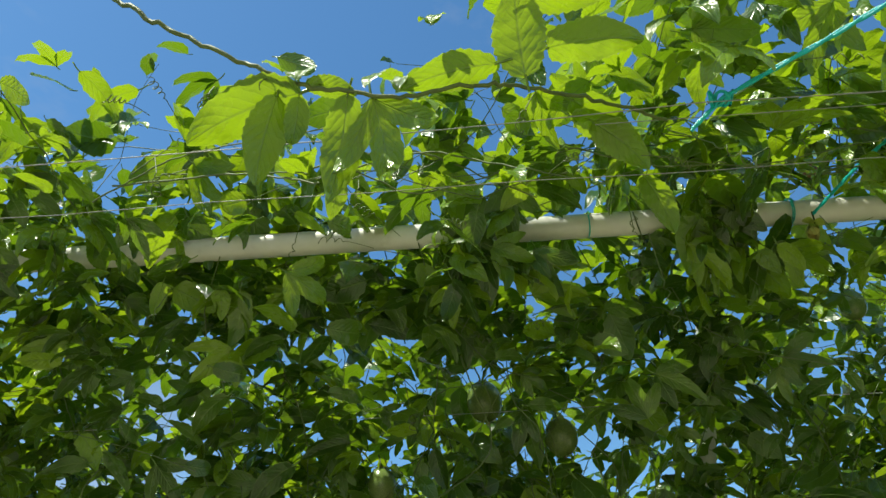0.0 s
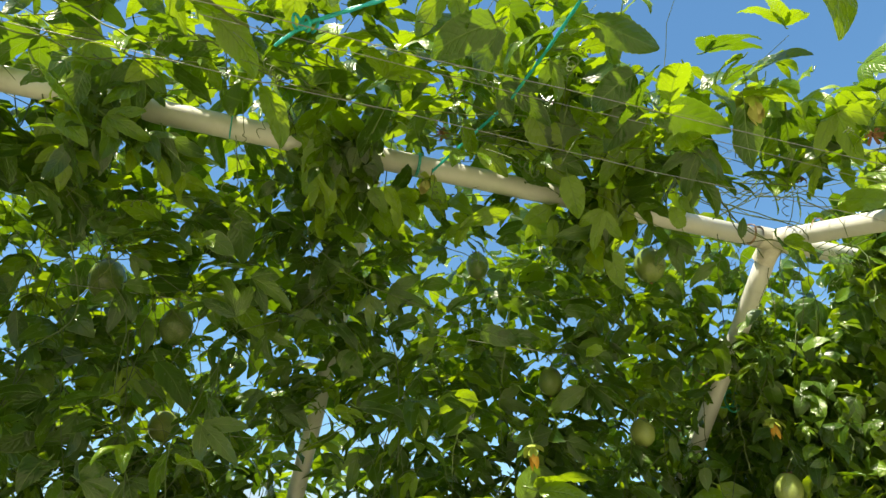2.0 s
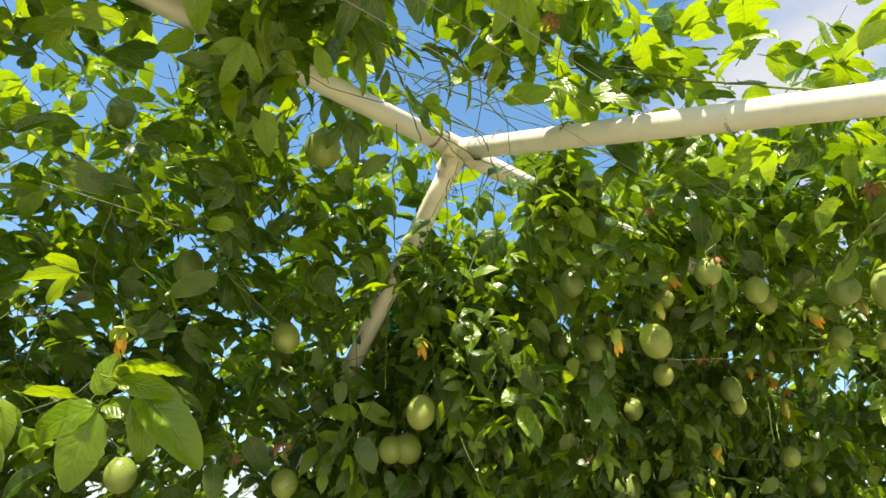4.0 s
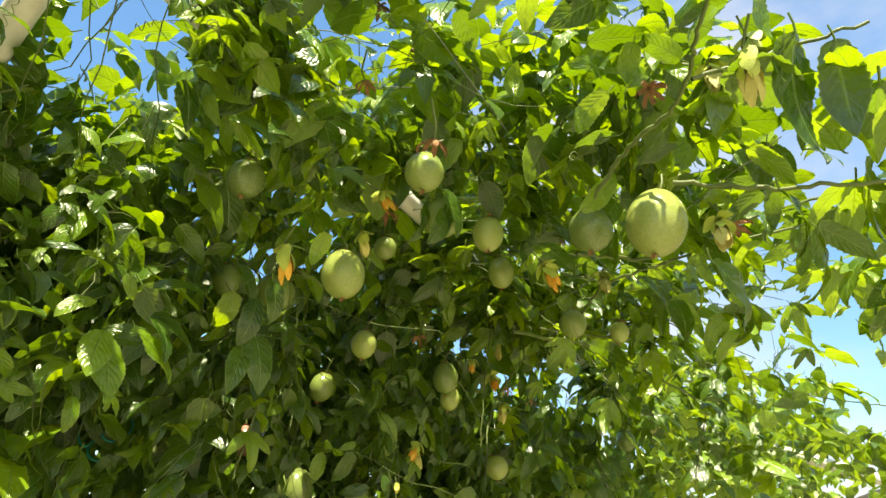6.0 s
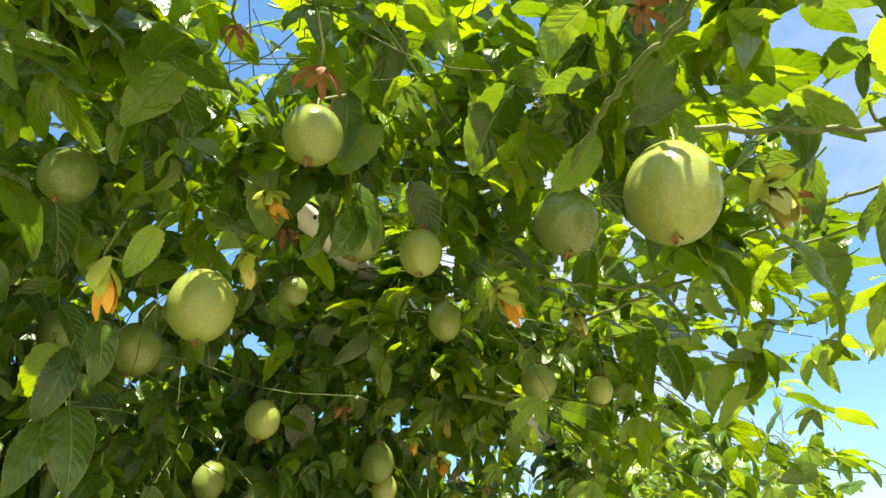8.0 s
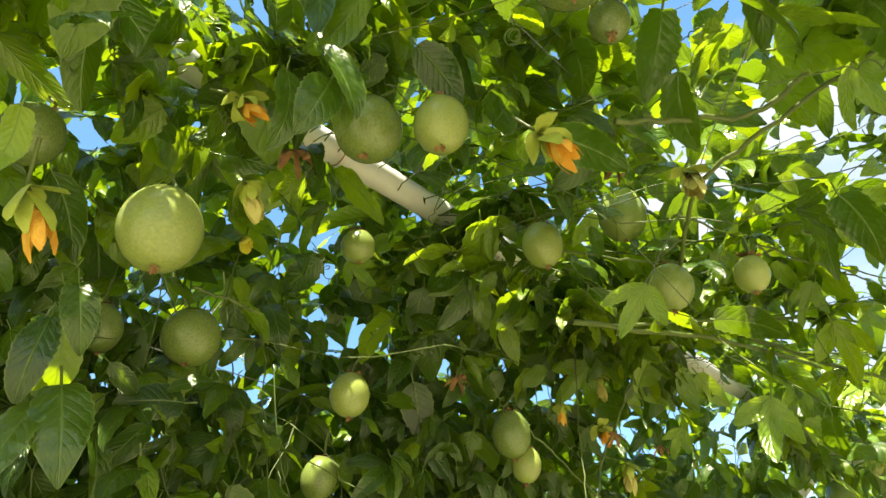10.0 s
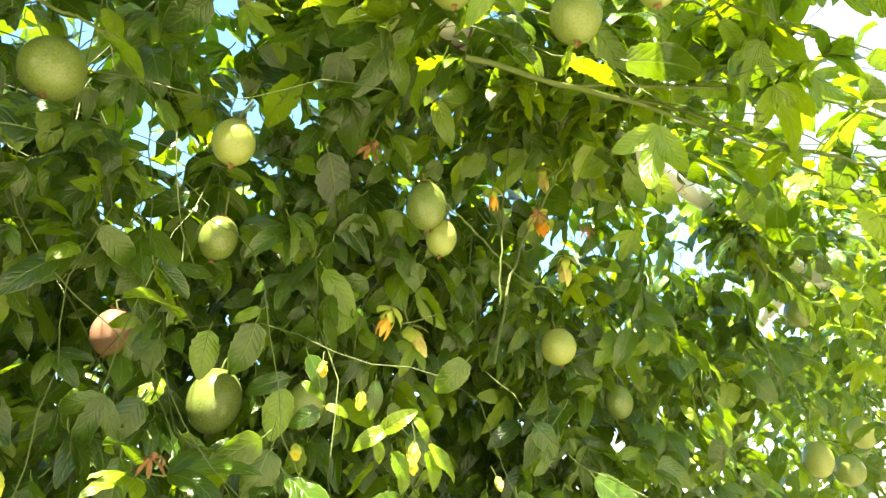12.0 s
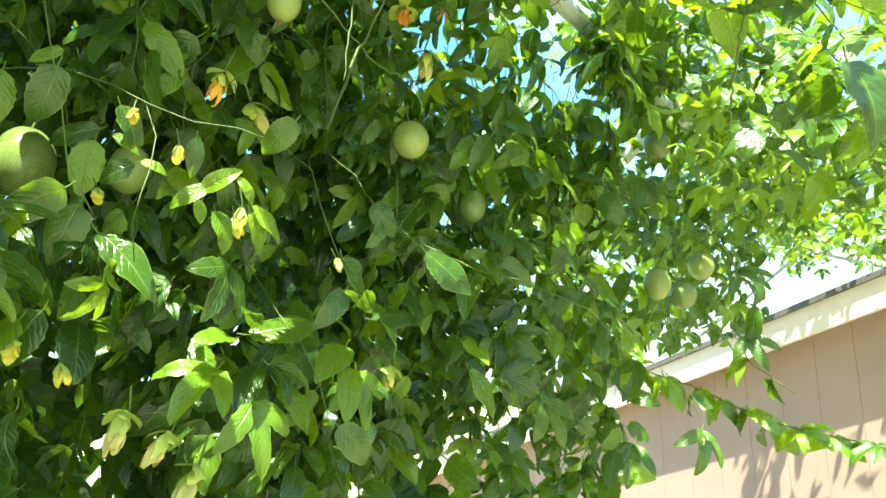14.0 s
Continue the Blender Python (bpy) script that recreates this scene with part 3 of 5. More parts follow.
def runner(points, radius, name_bay=None):
    """A long bare shoot through the given places."""
    p = np.array(points, float)
    u = np.linspace(0, len(p) - 1, 8 * len(p))
    line = np.stack([np.interp(u, np.arange(len(p)), p[:, i]) for i in range(3)], 1)
    for _ in range(6):
        line[1:-1] = (line[:-2] + 2 * line[1:-1] + line[2:]) / 4
    line[1:-1] += rng.normal(0, 0.0012, line[1:-1].shape)
    stems[bay_of(p[0][0])].append((line, np.linspace(radius, radius * 0.75, len(line))))
    return line


# the shoot across the sky by the twine, with big drooping three-lobed leaves
runner([(-0.339, -0.255, 2.234), (-0.276, -0.251, 2.187), (-0.221, -0.241, 2.150), (-0.159, -0.229, 2.119), (-0.110, -0.217, 2.097), (-0.055, -0.214, 2.086), (-0.006, -0.211, 2.077), (0.042, -0.215, 2.086), (0.086, -0.209, 2.089), (0.139, -0.184, 2.100), (0.210, -0.135, 2.127), (0.262, -0.106, 2.133)], 0.0027)
SKY = [
    ((-0.112, -0.214, 2.092), (-0.97, 0.19, -0.16), 0.127, 3, 0),
    ((-0.135, -0.213, 2.093), (-0.22, 0.29, -0.93), 0.101, 2, 0),
    ((-0.114, -0.212, 2.089), (-0.19, 0.58, -0.79), 0.054, 3, 0),
    ((-0.107, -0.218, 2.097), (0.98, 0.06, -0.20), 0.053, 4, 0),
    ((-0.044, -0.212, 2.082), (0.21, 0.37, -0.90), 0.104, 9, 0),
    ((-0.067, -0.213, 2.086), (-0.24, 0.58, -0.78), 0.109, 2, 0),
    ((0.075, -0.230, 2.094), (-0.99, 0.13, -0.07), 0.096, 2, 0),
    ((0.101, -0.223, 2.082), (-0.15, -0.57, 0.81), 0.089, 0, 0),
    ((0.122, -0.238, 2.100), (0.99, -0.10, 0.03), 0.093, 3, 0),
    ((0.105, -0.263, 2.136), (0.99, -0.10, 0.04), 0.094, 2, 0),
]
for p, tip, size, shape, face in SKY:
    spray(p, tip, (U(-0.3, 0.3), 0.4, 1), size, "fresh", shape)
# buds with young leaves that stand up from it
for bx, by, bz in ((-0.113, -0.228, 2.095), (-0.017, -0.221, 2.078), (0.017, -0.245, 2.140)):
    for lean in (-0.5, 0.1, 0.6):
        spray((bx, by, bz), (lean, 0.1, 1), (-lean, -1, 0.2), U(0.022, 0.034), "fresh", rng.randint(6))
# leaves that stand out one by one: point of hold, way of the tip, length, shape, and whether the upper side shows to the walk
def place_leaves(rows, tones):
    for k, (p, tip, size, shape, face) in enumerate(rows):
        spray(p, tip, (U(-0.45, -0.05), -1.0, U(0.1, 0.5)) if face else (U(-0.2, 0.2), 0.4, 1), size, tones[k % len(tones)], shape)


# bright young cluster low on the far slope
LOW_A = [
    ((0.913, 0.603, 1.738), (-0.20, 0.26, -0.95), 0.127, 0, 1),
    ((0.911, 0.601, 1.746), (-0.68, 0.60, -0.42), 0.140, 1, 1),
    ((0.903, 0.597, 1.762), (0.26, -0.36, 0.89), 0.075, 0, 1),
    ((0.917, 0.570, 1.787), (0.74, -0.67, 0.08), 0.135, 2, 0),
    ((0.919, 0.592, 1.749), (0.64, -0.72, -0.28), 0.086, 3, 1),
    ((0.963, 0.547, 1.763), (0.19, 0.04, -0.98), 0.115, 3, 1),
    ((0.958, 0.548, 1.767), (0.59, -0.32, -0.74), 0.161, 4, 1),
    ((0.926, 0.566, 1.781), (0.81, -0.56, -0.18), 0.110, 2, 1),
    ((0.968, 0.539, 1.768), (0.28, -0.28, -0.92), 0.075, 3, 1),
]
LOW_B = [
    ((0.795, 0.731, 1.761), (0.30, -0.05, -0.95), 0.079, 4, 1),
    ((0.706, 0.800, 1.769), (0.74, -0.67, 0.08), 0.119, 2, 0),
    ((0.740, 0.796, 1.729), (0.71, -0.69, 0.17), 0.079, 1, 1),
    ((0.819, 0.705, 1.769), (0.90, -0.43, 0.05), 0.090, 2, 0),
    ((0.789, 0.766, 1.712), (0.33, -0.07, -0.94), 0.081, 0, 1),
    ((0.891, 0.713, 1.662), (-0.64, 0.52, -0.56), 0.087, 4, 1),
    ((0.834, 0.724, 1.720), (0.62, -0.02, -0.79), 0.079, 3, 1),
    ((0.768, 0.800, 1.686), (0.49, 0.13, -0.86), 0.073, 3, 1),
]
place_leaves(LOW_A, ("fresh",))
place_leaves(LOW_B, ("fresh", "fresh", "mature"))
# budding shoot among the fruits
BUDS = [
    ((2.280, 0.436, 1.818), (-0.67, 0.59, -0.45), 0.040, 2, 1),
    ((2.279, 0.444, 1.802), (-0.08, 0.34, -0.94), 0.076, 5, 1),
    ((2.243, 0.491, 1.796), (-0.05, 0.27, -0.96), 0.063, 0, 1),
    ((2.323, 0.425, 1.737), (-0.55, 0.79, -0.26), 0.065, 2, 1),
    ((2.322, 0.433, 1.725), (-0.11, 0.35, -0.93), 0.066, 0, 1),
    ((2.355, 0.405, 1.700), (-0.62, 0.61, -0.49), 0.047, 5, 1),
    ((2.333, 0.416, 1.732), (0.65, -0.49, -0.58), 0.038, 2, 1),
    ((2.331, 0.402, 1.762), (0.47, -0.11, -0.88), 0.060, 3, 1),
    ((2.359, 0.400, 1.703), (0.68, -0.71, -0.21), 0.033, 1, 1),
    ((2.392, 0.346, 1.730), (0.16, 0.29, -0.94), 0.050, 2, 1),
    ((2.414, 0.348, 1.674), (-0.63, 0.63, -0.46), 0.049, 4, 1),
]
BUDS2 = [
    ((2.410, 0.353, 1.674), (0.48, -0.78, 0.40), 0.051, 4, 1),
    ((2.424, 0.348, 1.650), (0.31, -0.21, -0.93), 0.056, 3, 1),
    ((2.432, 0.320, 1.687), (0.60, -0.35, -0.72), 0.038, 1, 1),
    ((2.450, 0.314, 1.656), (0.58, -0.30, -0.76), 0.055, 2, 1),
    ((2.450, 0.318, 1.649), (0.48, -0.13, -0.87), 0.053, 1, 1),
    ((2.409, 0.361, 1.662), (0.39, 0.01, -0.92), 0.029, 5, 1),
    ((2.326, 0.462, 1.656), (-0.20, 0.29, -0.94), 0.082, 6, 1),
    ((2.347, 0.454, 1.625), (0.46, -0.52, -0.72), 0.107, 2, 1),
    ((2.228, 0.602, 1.613), (0.50, -0.16, -0.85), 0.064, 0, 1),
    ((2.231, 0.596, 1.619), (-0.37, 0.74, -0.57), 0.036, 3, 1),
    ((2.257, 0.584, 1.582), (-0.11, 0.56, -0.82), 0.057, 6, 1),
    ((2.458, 0.256, 1.749), (-0.28, 0.69, -0.67), 0.060, 5, 1),
]
place_leaves(BUDS, ("fresh", "mature"))
place_leaves(BUDS2, ("fresh",) * 6 + ("mature",) * 6)
# dark leaves that half hide two fruits
for k in range(5):
    spray((1.86 + 0.014 * k, 0.06 - 0.012 * k + U(-0.02, 0.02), 2.06 + U(-0.03, 0.03)), (U(-0.6, 0.6), U(-0.3, 0.3), -1), (U(-0.5, 0.2), -0.8, 0.5), U(0.055, 0.08), "mature", rng.randint(6))
# leaves before the brace and the ridge pipe by the joint
for k in range(12):
    a, f = U(0, 6.28), k / 11
    spray((1.375 + 0.05 * f + U(-0.015, 0.015), 0.36 + 0.08 * f, 2.155 - 0.085 * f + U(-0.015, 0.02)), (math.cos(a), U(-0.3, 0.3), 0.6 * math.sin(a) - 0.4), (U(-0.3, 0.3), -0.5, 0.8), U(0.05, 0.075), rng.choice(("mature", "fresh")), rng.randint(13))
for k in range(5):
    spray((1.47 + 0.025 * k, 0.245, 2.255 + U(-0.01, 0.015)), (U(-1, 1), -0.2, U(-0.8, 0.1)), (0, -0.5, 0.8), U(0.05, 0.07), "mature", rng.randint(13))
# leaves over the walk against the sky
OVER = [
    ((1.760, -0.450, 2.091), (0.49, 0.08, -0.87), 0.132, 2, 0),
    ((1.757, -0.438, 2.086), (0.28, 0.47, -0.83), 0.053, 1, 0),
    ((1.863, -0.431, 1.904), (0.50, 0.04, -0.87), 0.080, 3, 1),
    ((1.859, -0.432, 1.912), (0.57, -0.70, -0.42), 0.074, 2, 0),
    ((1.827, -0.405, 1.945), (0.60, -0.36, -0.72), 0.081, 3, 1),
    ((1.748, -0.378, 2.055), (0.69, -0.72, 0.01), 0.112, 0, 0),
    ((1.831, -0.328, 1.879), (0.60, -0.39, -0.70), 0.098, 3, 1),
    ((1.780, -0.484, 2.083), (0.53, -0.05, -0.85), 0.105, 0, 0),
]
OVER2 = [
    ((1.916, -0.230, 1.913), (0.60, -0.49, -0.63), 0.059, 4, 1),
    ((1.928, -0.281, 1.932), (0.60, -0.42, -0.68), 0.073, 3, 1),
    ((1.848, -0.303, 2.081), (0.11, 0.69, -0.71), 0.056, 2, 1),
    ((1.901, -0.382, 2.055), (0.59, -0.61, -0.53), 0.075, 2, 0),
    ((1.871, -0.400, 2.119), (-0.13, 0.88, -0.45), 0.073, 4, 0),
    ((1.843, -0.383, 2.152), (0.35, 0.36, -0.86), 0.102, 0, 0),
    ((1.819, -0.329, 2.150), (-0.58, 0.69, 0.44), 0.067, 3, 0),
    ((1.851, -0.184, 1.986), (0.01, -0.80, 0.60), 0.076, 1, 1),
    ((1.828, -0.242, 2.068), (-0.31, 0.93, -0.19), 0.058, 2, 0),
    ((1.851, -0.324, 2.093), (0.19, -0.90, 0.38), 0.070, 5, 0),
]
place_leaves(OVER, ("mature",))
place_leaves(OVER2, ("mature", "fresh"))
# other bright young shoots on the curtain
for cx, cy, cz, n, size in ((2.18, 0.44, 1.58, 8, 0.09), (1.56, 0.45, 1.90, 7, 0.065), (1.66, 0.43, 1.80, 6, 0.065), (1.62, 0.33, 1.85, 8, 0.085), (2.20, 0.40, 1.74, 6, 0.085), (2.72, 0.40, 1.52, 8, 0.09),
                            (3.36, 0.38, 1.72, 8, 0.10), (2.05, 0.42, 1.50, 6, 0.11), (2.50, 0.38, 1.48, 7, 0.10)):
    for k in range(n):
        a = k * 2.4
        spot = np.array((cx + 0.035 * math.cos(a) + U(-0.02, 0.02), cy - 0.01 * k / n, cz + 0.045 * math.sin(a)))
        if not (hangs_free(spot) and hangs_free(spot + 0.04 * np.array((math.cos(a), -0.35, math.sin(a) * 0.7 - 0.45)))):
            continue
        spray(spot, (math.cos(a), -0.35, math.sin(a) * 0.7 - 0.45), (-0.3, -0.7, 0.8), size * U(0.65, 1.1), "fresh" if k % 3 else "mature", rng.randint(13))
# two leaves that hang in from above
for p, tip, size in (((0.70, -0.46, 2.02), (-0.05, 0.1, -1), 0.10), ((0.75, -0.475, 2.025), (0.05, 0.05, -1), 0.12), ((0.86, -0.50, 2.02), (-0.1, 0.1, -1), 0.08)):
    spray(p, tip, (0.2, -1, 0.3), size, "fresh", 0)
# shoots over the walk and beyond
runner([(1.85, -0.20, 2.00), (1.807, -0.262, 2.035), (1.777, -0.314, 2.042), (1.735, -0.342, 2.049), (1.685, -0.361, 2.065), (1.60, -0.42, 2.10)], 0.0030)
runner([(1.74, -0.345, 2.05), (1.77, -0.42, 2.08), (1.80, -0.52, 2.11)], 0.0026)
runner([(2.10, -0.10, 2.06), (2.219, -0.186, 2.084), (2.212, -0.245, 2.098), (2.195, -0.34, 2.113), (2.17, -0.50, 2.12)], 0.0030)
runner([(2.36, -0.02, 2.06), (2.23, -0.106, 2.06), (2.225, -0.254, 2.084), (2.242, -0.436, 2.112), (2.255, -0.573, 2.132)], 0.0026)
runner([(1.83, -0.30, 1.985), (1.859, -0.396, 1.968), (1.904, -0.503, 1.974), (1.95, -0.62, 1.98)], 0.0028)
runner([(2.50, 0.12, 2.10), (2.75, -0.08, 2.12), (3.05, -0.20, 2.13), (3.4, -0.42, 2.12), (3.6, -0.60, 2.13)], 0.0026)
runner([(2.5, 0.25, 1.75), (2.62, 0.30, 1.95), (2.66, 0.22, 2.10)], 0.0022)
runner([(2.30, 0.10, 2.02), (2.65, 0.05, 2.10), (3.1, -0.05, 2.12), (3.6, -0.12, 2.14)], 0.0036)
for x in (2.85, 3.0, 3.15, 3.3, 3.42, 3.52):
    y = -0.10 - (x - 2.8) * 0.58
    for k in range(3):
        spray((x + U(-0.03, 0.03), y, 2.14 + U(-0.01, 0.04)), (U(-1, 1), U(-1, 0.4), U(-0.9, 0.2)), (0, 0, 1), U(0.06, 0.10), rng.choice(("fresh", "mature")), rng.randint(13))
# lines of the shoots that stand out singly
BSHOOT = [(1.45, 0.224, 2.45), (1.45, 0.02, 2.37), (1.45, -0.17, 2.218), (1.45, -0.335, 2.097), (1.45, -0.42, 2.035)]
BIGLEAF = [(1.811, 0.304, 1.931), (1.819, 0.285, 1.96), (1.839, 0.32, 1.883), (1.827, 0.331, 1.864)]
LONGSHOOT = [(2.654, 0.108, 2.161), (2.723, 0.032, 2.12), (2.785, -0.041, 2.065), (2.84, -0.139, 2.007), (2.866, -0.197, 1.969)]
UPSHOOT = [(2.826, -0.17, 1.963), (2.858, -0.141, 1.889), (2.889, -0.113, 1.795)]
LEFTSHOOT = [(1.954, 0.431, 1.704), (1.953, 0.404, 1.807), (1.941, 0.383, 1.869)]
RIGHTSHOOT = [(2.469, 0.33, 2.02), (2.568, 0.33, 1.981), (2.672, 0.33, 1.928), (2.788, 0.33, 1.942)]
runner([(2.636, 0.3, 2.239), (2.597, 0.3, 2.027), (2.576, 0.3, 1.857)], 0.0016)
runner([(1.95, 0.36, 2.048), (2.0, 0.36, 2.05), (2.036, 0.36, 2.047)], 0.0022)
spray((2.709, -0.265, 1.764), (0.1, -0.3, -1), (-0.6, -0.4, 0.5), 0.10, "mature", 3)
# shoot along the first cross pipe, leaves standing against the sky
runner(BSHOOT, 0.0024)
for p, tip, size, shape in (((1.45, -0.175, 2.319), (-0.5, 0.5, 0.5), 0.085, 8), ((1.45, -0.19, 2.30), (0.5, -0.9, 0.5), 0.10, 9), ((1.45, -0.257, 2.287), (0.2, -1.0, 0.05), 0.09, 1), ((1.45, -0.375, 2.145), (0.2, 0.3, 1.0), 0.075, 2), ((1.45, -0.412, 2.129), (0.3, -1.0, 0.6), 0.10, 10),
                            ((1.45, -0.39, 2.11), (0.1, -1.0, 0.1), 0.085, 4), ((1.45, -0.267, 2.193), (-0.3, -0.5, 0.4), 0.07, 3), ((1.45, -0.213, 2.246), (0.6, 0.2, 0.4), 0.08, 0)):
    spray(p, np.array(tip) + rng.normal(0, 0.1, 3), (0.1, -0.3, 1), size, "fresh", shape)
# large dark leaves close to the walk
for p, tip, size, shape in zip(BIGLEAF, ((-0.1, -0.1, -1), (0.25, -0.1, -1), (0.2, -0.2, -1), (-0.3, -0.2, -1)), (0.080, 0.070, 0.095, 0.085), (1, 3, 6, 2)):
    spray(p, tip, (-0.4, -0.8, 0.4), size, "mature", shape)
runner(LONGSHOOT, 0.0032)
runner(UPSHOOT, 0.0020)
runner(LEFTSHOOT, 0.0018)
runner(RIGHTSHOOT, 0.0016)
for line, n in ((LONGSHOOT, 10), (UPSHOOT, 5), (LEFTSHOOT, 6)):
    for k in range(n):
        f = U(0, len(line) - 1.01)
        p = np.array(line[int(f)]) * (1 - f % 1) + np.array(line[int(f) + 1]) * (f % 1)
        tip = np.array((U(-1, 1), U(-0.8, 0.5), U(-0.9, 0.3)))
        if hangs_free(p) and hangs_free(p + tip * 0.05):
            spray(p, tip, (-0.2, -0.4, 1), U(0.05, 0.075), rng.choice(("fresh", "mature")), rng.randint(13))
# sunlit young shoots by the first fruits
LEFT = [
    ((1.704, 0.524, 1.980), (-0.13, 0.88, -0.46), 0.068, 0, 1),
    ((1.727, 0.508, 1.954), (-0.59, 0.62, 0.52), 0.075, 4, 1),
    ((1.739, 0.491, 1.948), (0.10, 0.70, -0.70), 0.054, 5, 1),
    ((1.763, 0.472, 1.922), (0.30, -0.14, -0.94), 0.082, 0, 1),
    ((1.760, 0.462, 1.935), (0.57, -0.18, -0.80), 0.068, 3, 1),
    ((1.743, 0.472, 1.955), (-0.17, -0.63, 0.76), 0.040, 4, 1),
    ((1.595, 0.516, 2.169), (0.60, -0.40, -0.69), 0.057, 2, 1),
    ((1.621, 0.493, 2.143), (0.25, -0.92, 0.29), 0.070, 5, 1),
    ((1.647, 0.396, 2.173), (0.58, -0.70, -0.43), 0.049, 4, 1),
    ((1.676, 0.344, 2.165), (0.55, -0.13, -0.82), 0.053, 3, 1),
    ((1.629, 0.372, 2.221), (0.34, -0.93, 0.14), 0.068, 4, 1),
]
LEFT2 = [
    ((1.691, 0.527, 2.125), (0.60, -0.48, -0.64), 0.095, 2, 1),
    ((1.737, 0.412, 2.136), (0.58, -0.23, -0.79), 0.108, 2, 1),
    ((1.710, 0.446, 2.156), (0.60, -0.48, -0.64), 0.048, 0, 1),
    ((1.830, 0.377, 2.008), (0.55, -0.13, -0.82), 0.071, 4, 1),
    ((1.845, 0.392, 1.972), (0.28, 0.48, -0.83), 0.076, 5, 1),
    ((1.862, 0.520, 1.845), (0.23, 0.54, -0.81), 0.084, 2, 1),
    ((1.765, 0.642, 1.913), (0.16, -0.89, 0.42), 0.040, 2, 1),
    ((1.751, 0.216, 2.265), (0.49, -0.86, -0.15), 0.064, 2, 0),
]
place_leaves(LEFT, ("fresh",))
place_leaves(LEFT2, ("mature", "fresh", "mature"))
# leaves that hang into the walk from the outer edge
for p, tip, size, shape, tone in (((1.95, -0.51, 2.03), (0.1, 0.2, -1), 0.11, 8, "mature"),
                                  ((1.97, -0.49, 2.02), (0.9, 0.1, -0.3), 0.10, 11, "fresh"), ((1.93, -0.48, 2.04), (-0.8, 0.3, 0.0), 0.11, 4, "fresh"), ((2.05, -0.47, 2.03), (0.4, 0.4, -0.7), 0.10, 9, "mature"), ((2.08, -0.50, 2.04), (0.7, -0.3, 0.2), 0.10, 12, "fresh"),
                                  ((2.20, -0.50, 2.02), (-0.3, 0.4, -0.8), 0.10, 2, "mature"), ((2.24, -0.47, 2.03), (0.8, 0.2, -0.1), 0.11, 10, "fresh"), ((1.84, -0.52, 2.06), (0.9, 0.0, -0.1), 0.12, 12, "mature"), ((1.84, -0.50, 2.06), (-0.9, 0.2, -0.1), 0.11, 8, "fresh")):
    spray(p, tip, (-0.1, 0.0, 1), size, tone, shape)
# a stray shoot that hangs out before the house
line = runner([(3.25, 0.38, 1.72), (3.3, 0.2303, 1.504), (3.3, 0.0675, 1.447), (3.3, -0.017, 1.402), (3.3, -0.121, 1.371), (3.31, -0.26, 1.345)], 0.0017)
for k in range(3, len(line), 4):
    for side in (-1, 1):
        spray(line[k], (U(-0.6, 0.6), side * 0.5, U(-1.0, -0.1)), (-0.6, 0, 0.8), U(0.055, 0.085), rng.choice(("fresh", "mature")), rng.randint(13))
line = runner([(3.2, 0.02, 1.75), (3.2, -0.07, 1.60), (3.2, -0.03, 1.50), (3.25, -0.10, 1.44)], 0.0015)
for k in range(2, len(line), 5):
    spray(line[k], (U(-0.6, 0.6), U(-0.8, 0.8), U(-1.0, -0.1)), (-0.6, 0, 0.8), U(0.05, 0.08), rng.choice(("fresh", "mature")), rng.randint(13))
# far slope, seen from beneath
for _ in range(60):
    x = U(-2.0, 1.75)
    grow((x, U(0.25, 0.45), U(2.26, 2.36)), (U(-0.5, 0.5), 0.8, -0.45), U(1.0, 1.9), (0, 0.25, -0.30), 0.24, 0.074, 0.12, (0, 0.35, 1.0), 0.3, lobed=0.45)
for _ in range(60):
    x, y = U(-1.9, 1.7), U(0.5, 1.35)
    grow((x, y, far_z(y)), (U(-0.6, 0.6), U(-0.5, 0.5), -1), U(0.25, 0.55), (0, 0, -0.5), 0.26, 0.076, 0.08, (0, 0.2, 1.0), 0.45, lobed=0.45)
fill(7000, far_slope(-2.2, 1.75), 0.080, 0.24, (0, 0.2, 1.0), 0.28, 0.45, 0.36, 0.4, None, 4, 0.65)
fill(1700, outer_slope(-2.2, 1.75), 0.078, 0.2, (0, 0.3, 1.0), 0.3, 0.4, broad=4, sideways=0.6)


def crown(x0, x1, y0, y1, low, high):
    """The loose top of the hedge above the far slope."""
    def make():
        y = U(y0, y1)
        return (U(x0, x1), y, far_z(y) + U(low, high))
    return lambda: try_place(make, lambda p: clumpy(*p, 4.0, -0.2))


fill(170, crown(0.45, 1.0, 0.5, 0.95, 0.08, 0.42), 0.080, 0.3, (0, 0.3, 1.0), 0.35, gaps=OWN_GAPS)
fill(1300, crown(1.72, 3.1, 0.32, 0.95, 0.06, 0.42), 0.086, 0.3, (0, 0.2, 1.0), 0.5, gaps=OWN_GAPS)
fill(130, lambda: (U(0.58, 1.12), U(0.56, 0.95), U(2.24, 2.56)), 0.082, 0.3, (0, 0.2, 1.0), 0.35, 0.4, gaps=OWN_GAPS)
fill(240, lambda: (U(1.85, 2.65), U(0.36, 0.64), U(2.26, 2.60)), 0.084, 0.35, (0, 0.1, 1.0), 0.5, 0.3, gaps=OWN_GAPS)
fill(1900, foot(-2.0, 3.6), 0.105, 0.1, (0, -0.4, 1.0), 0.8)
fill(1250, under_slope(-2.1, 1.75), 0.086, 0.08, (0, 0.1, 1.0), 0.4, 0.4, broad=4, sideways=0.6)
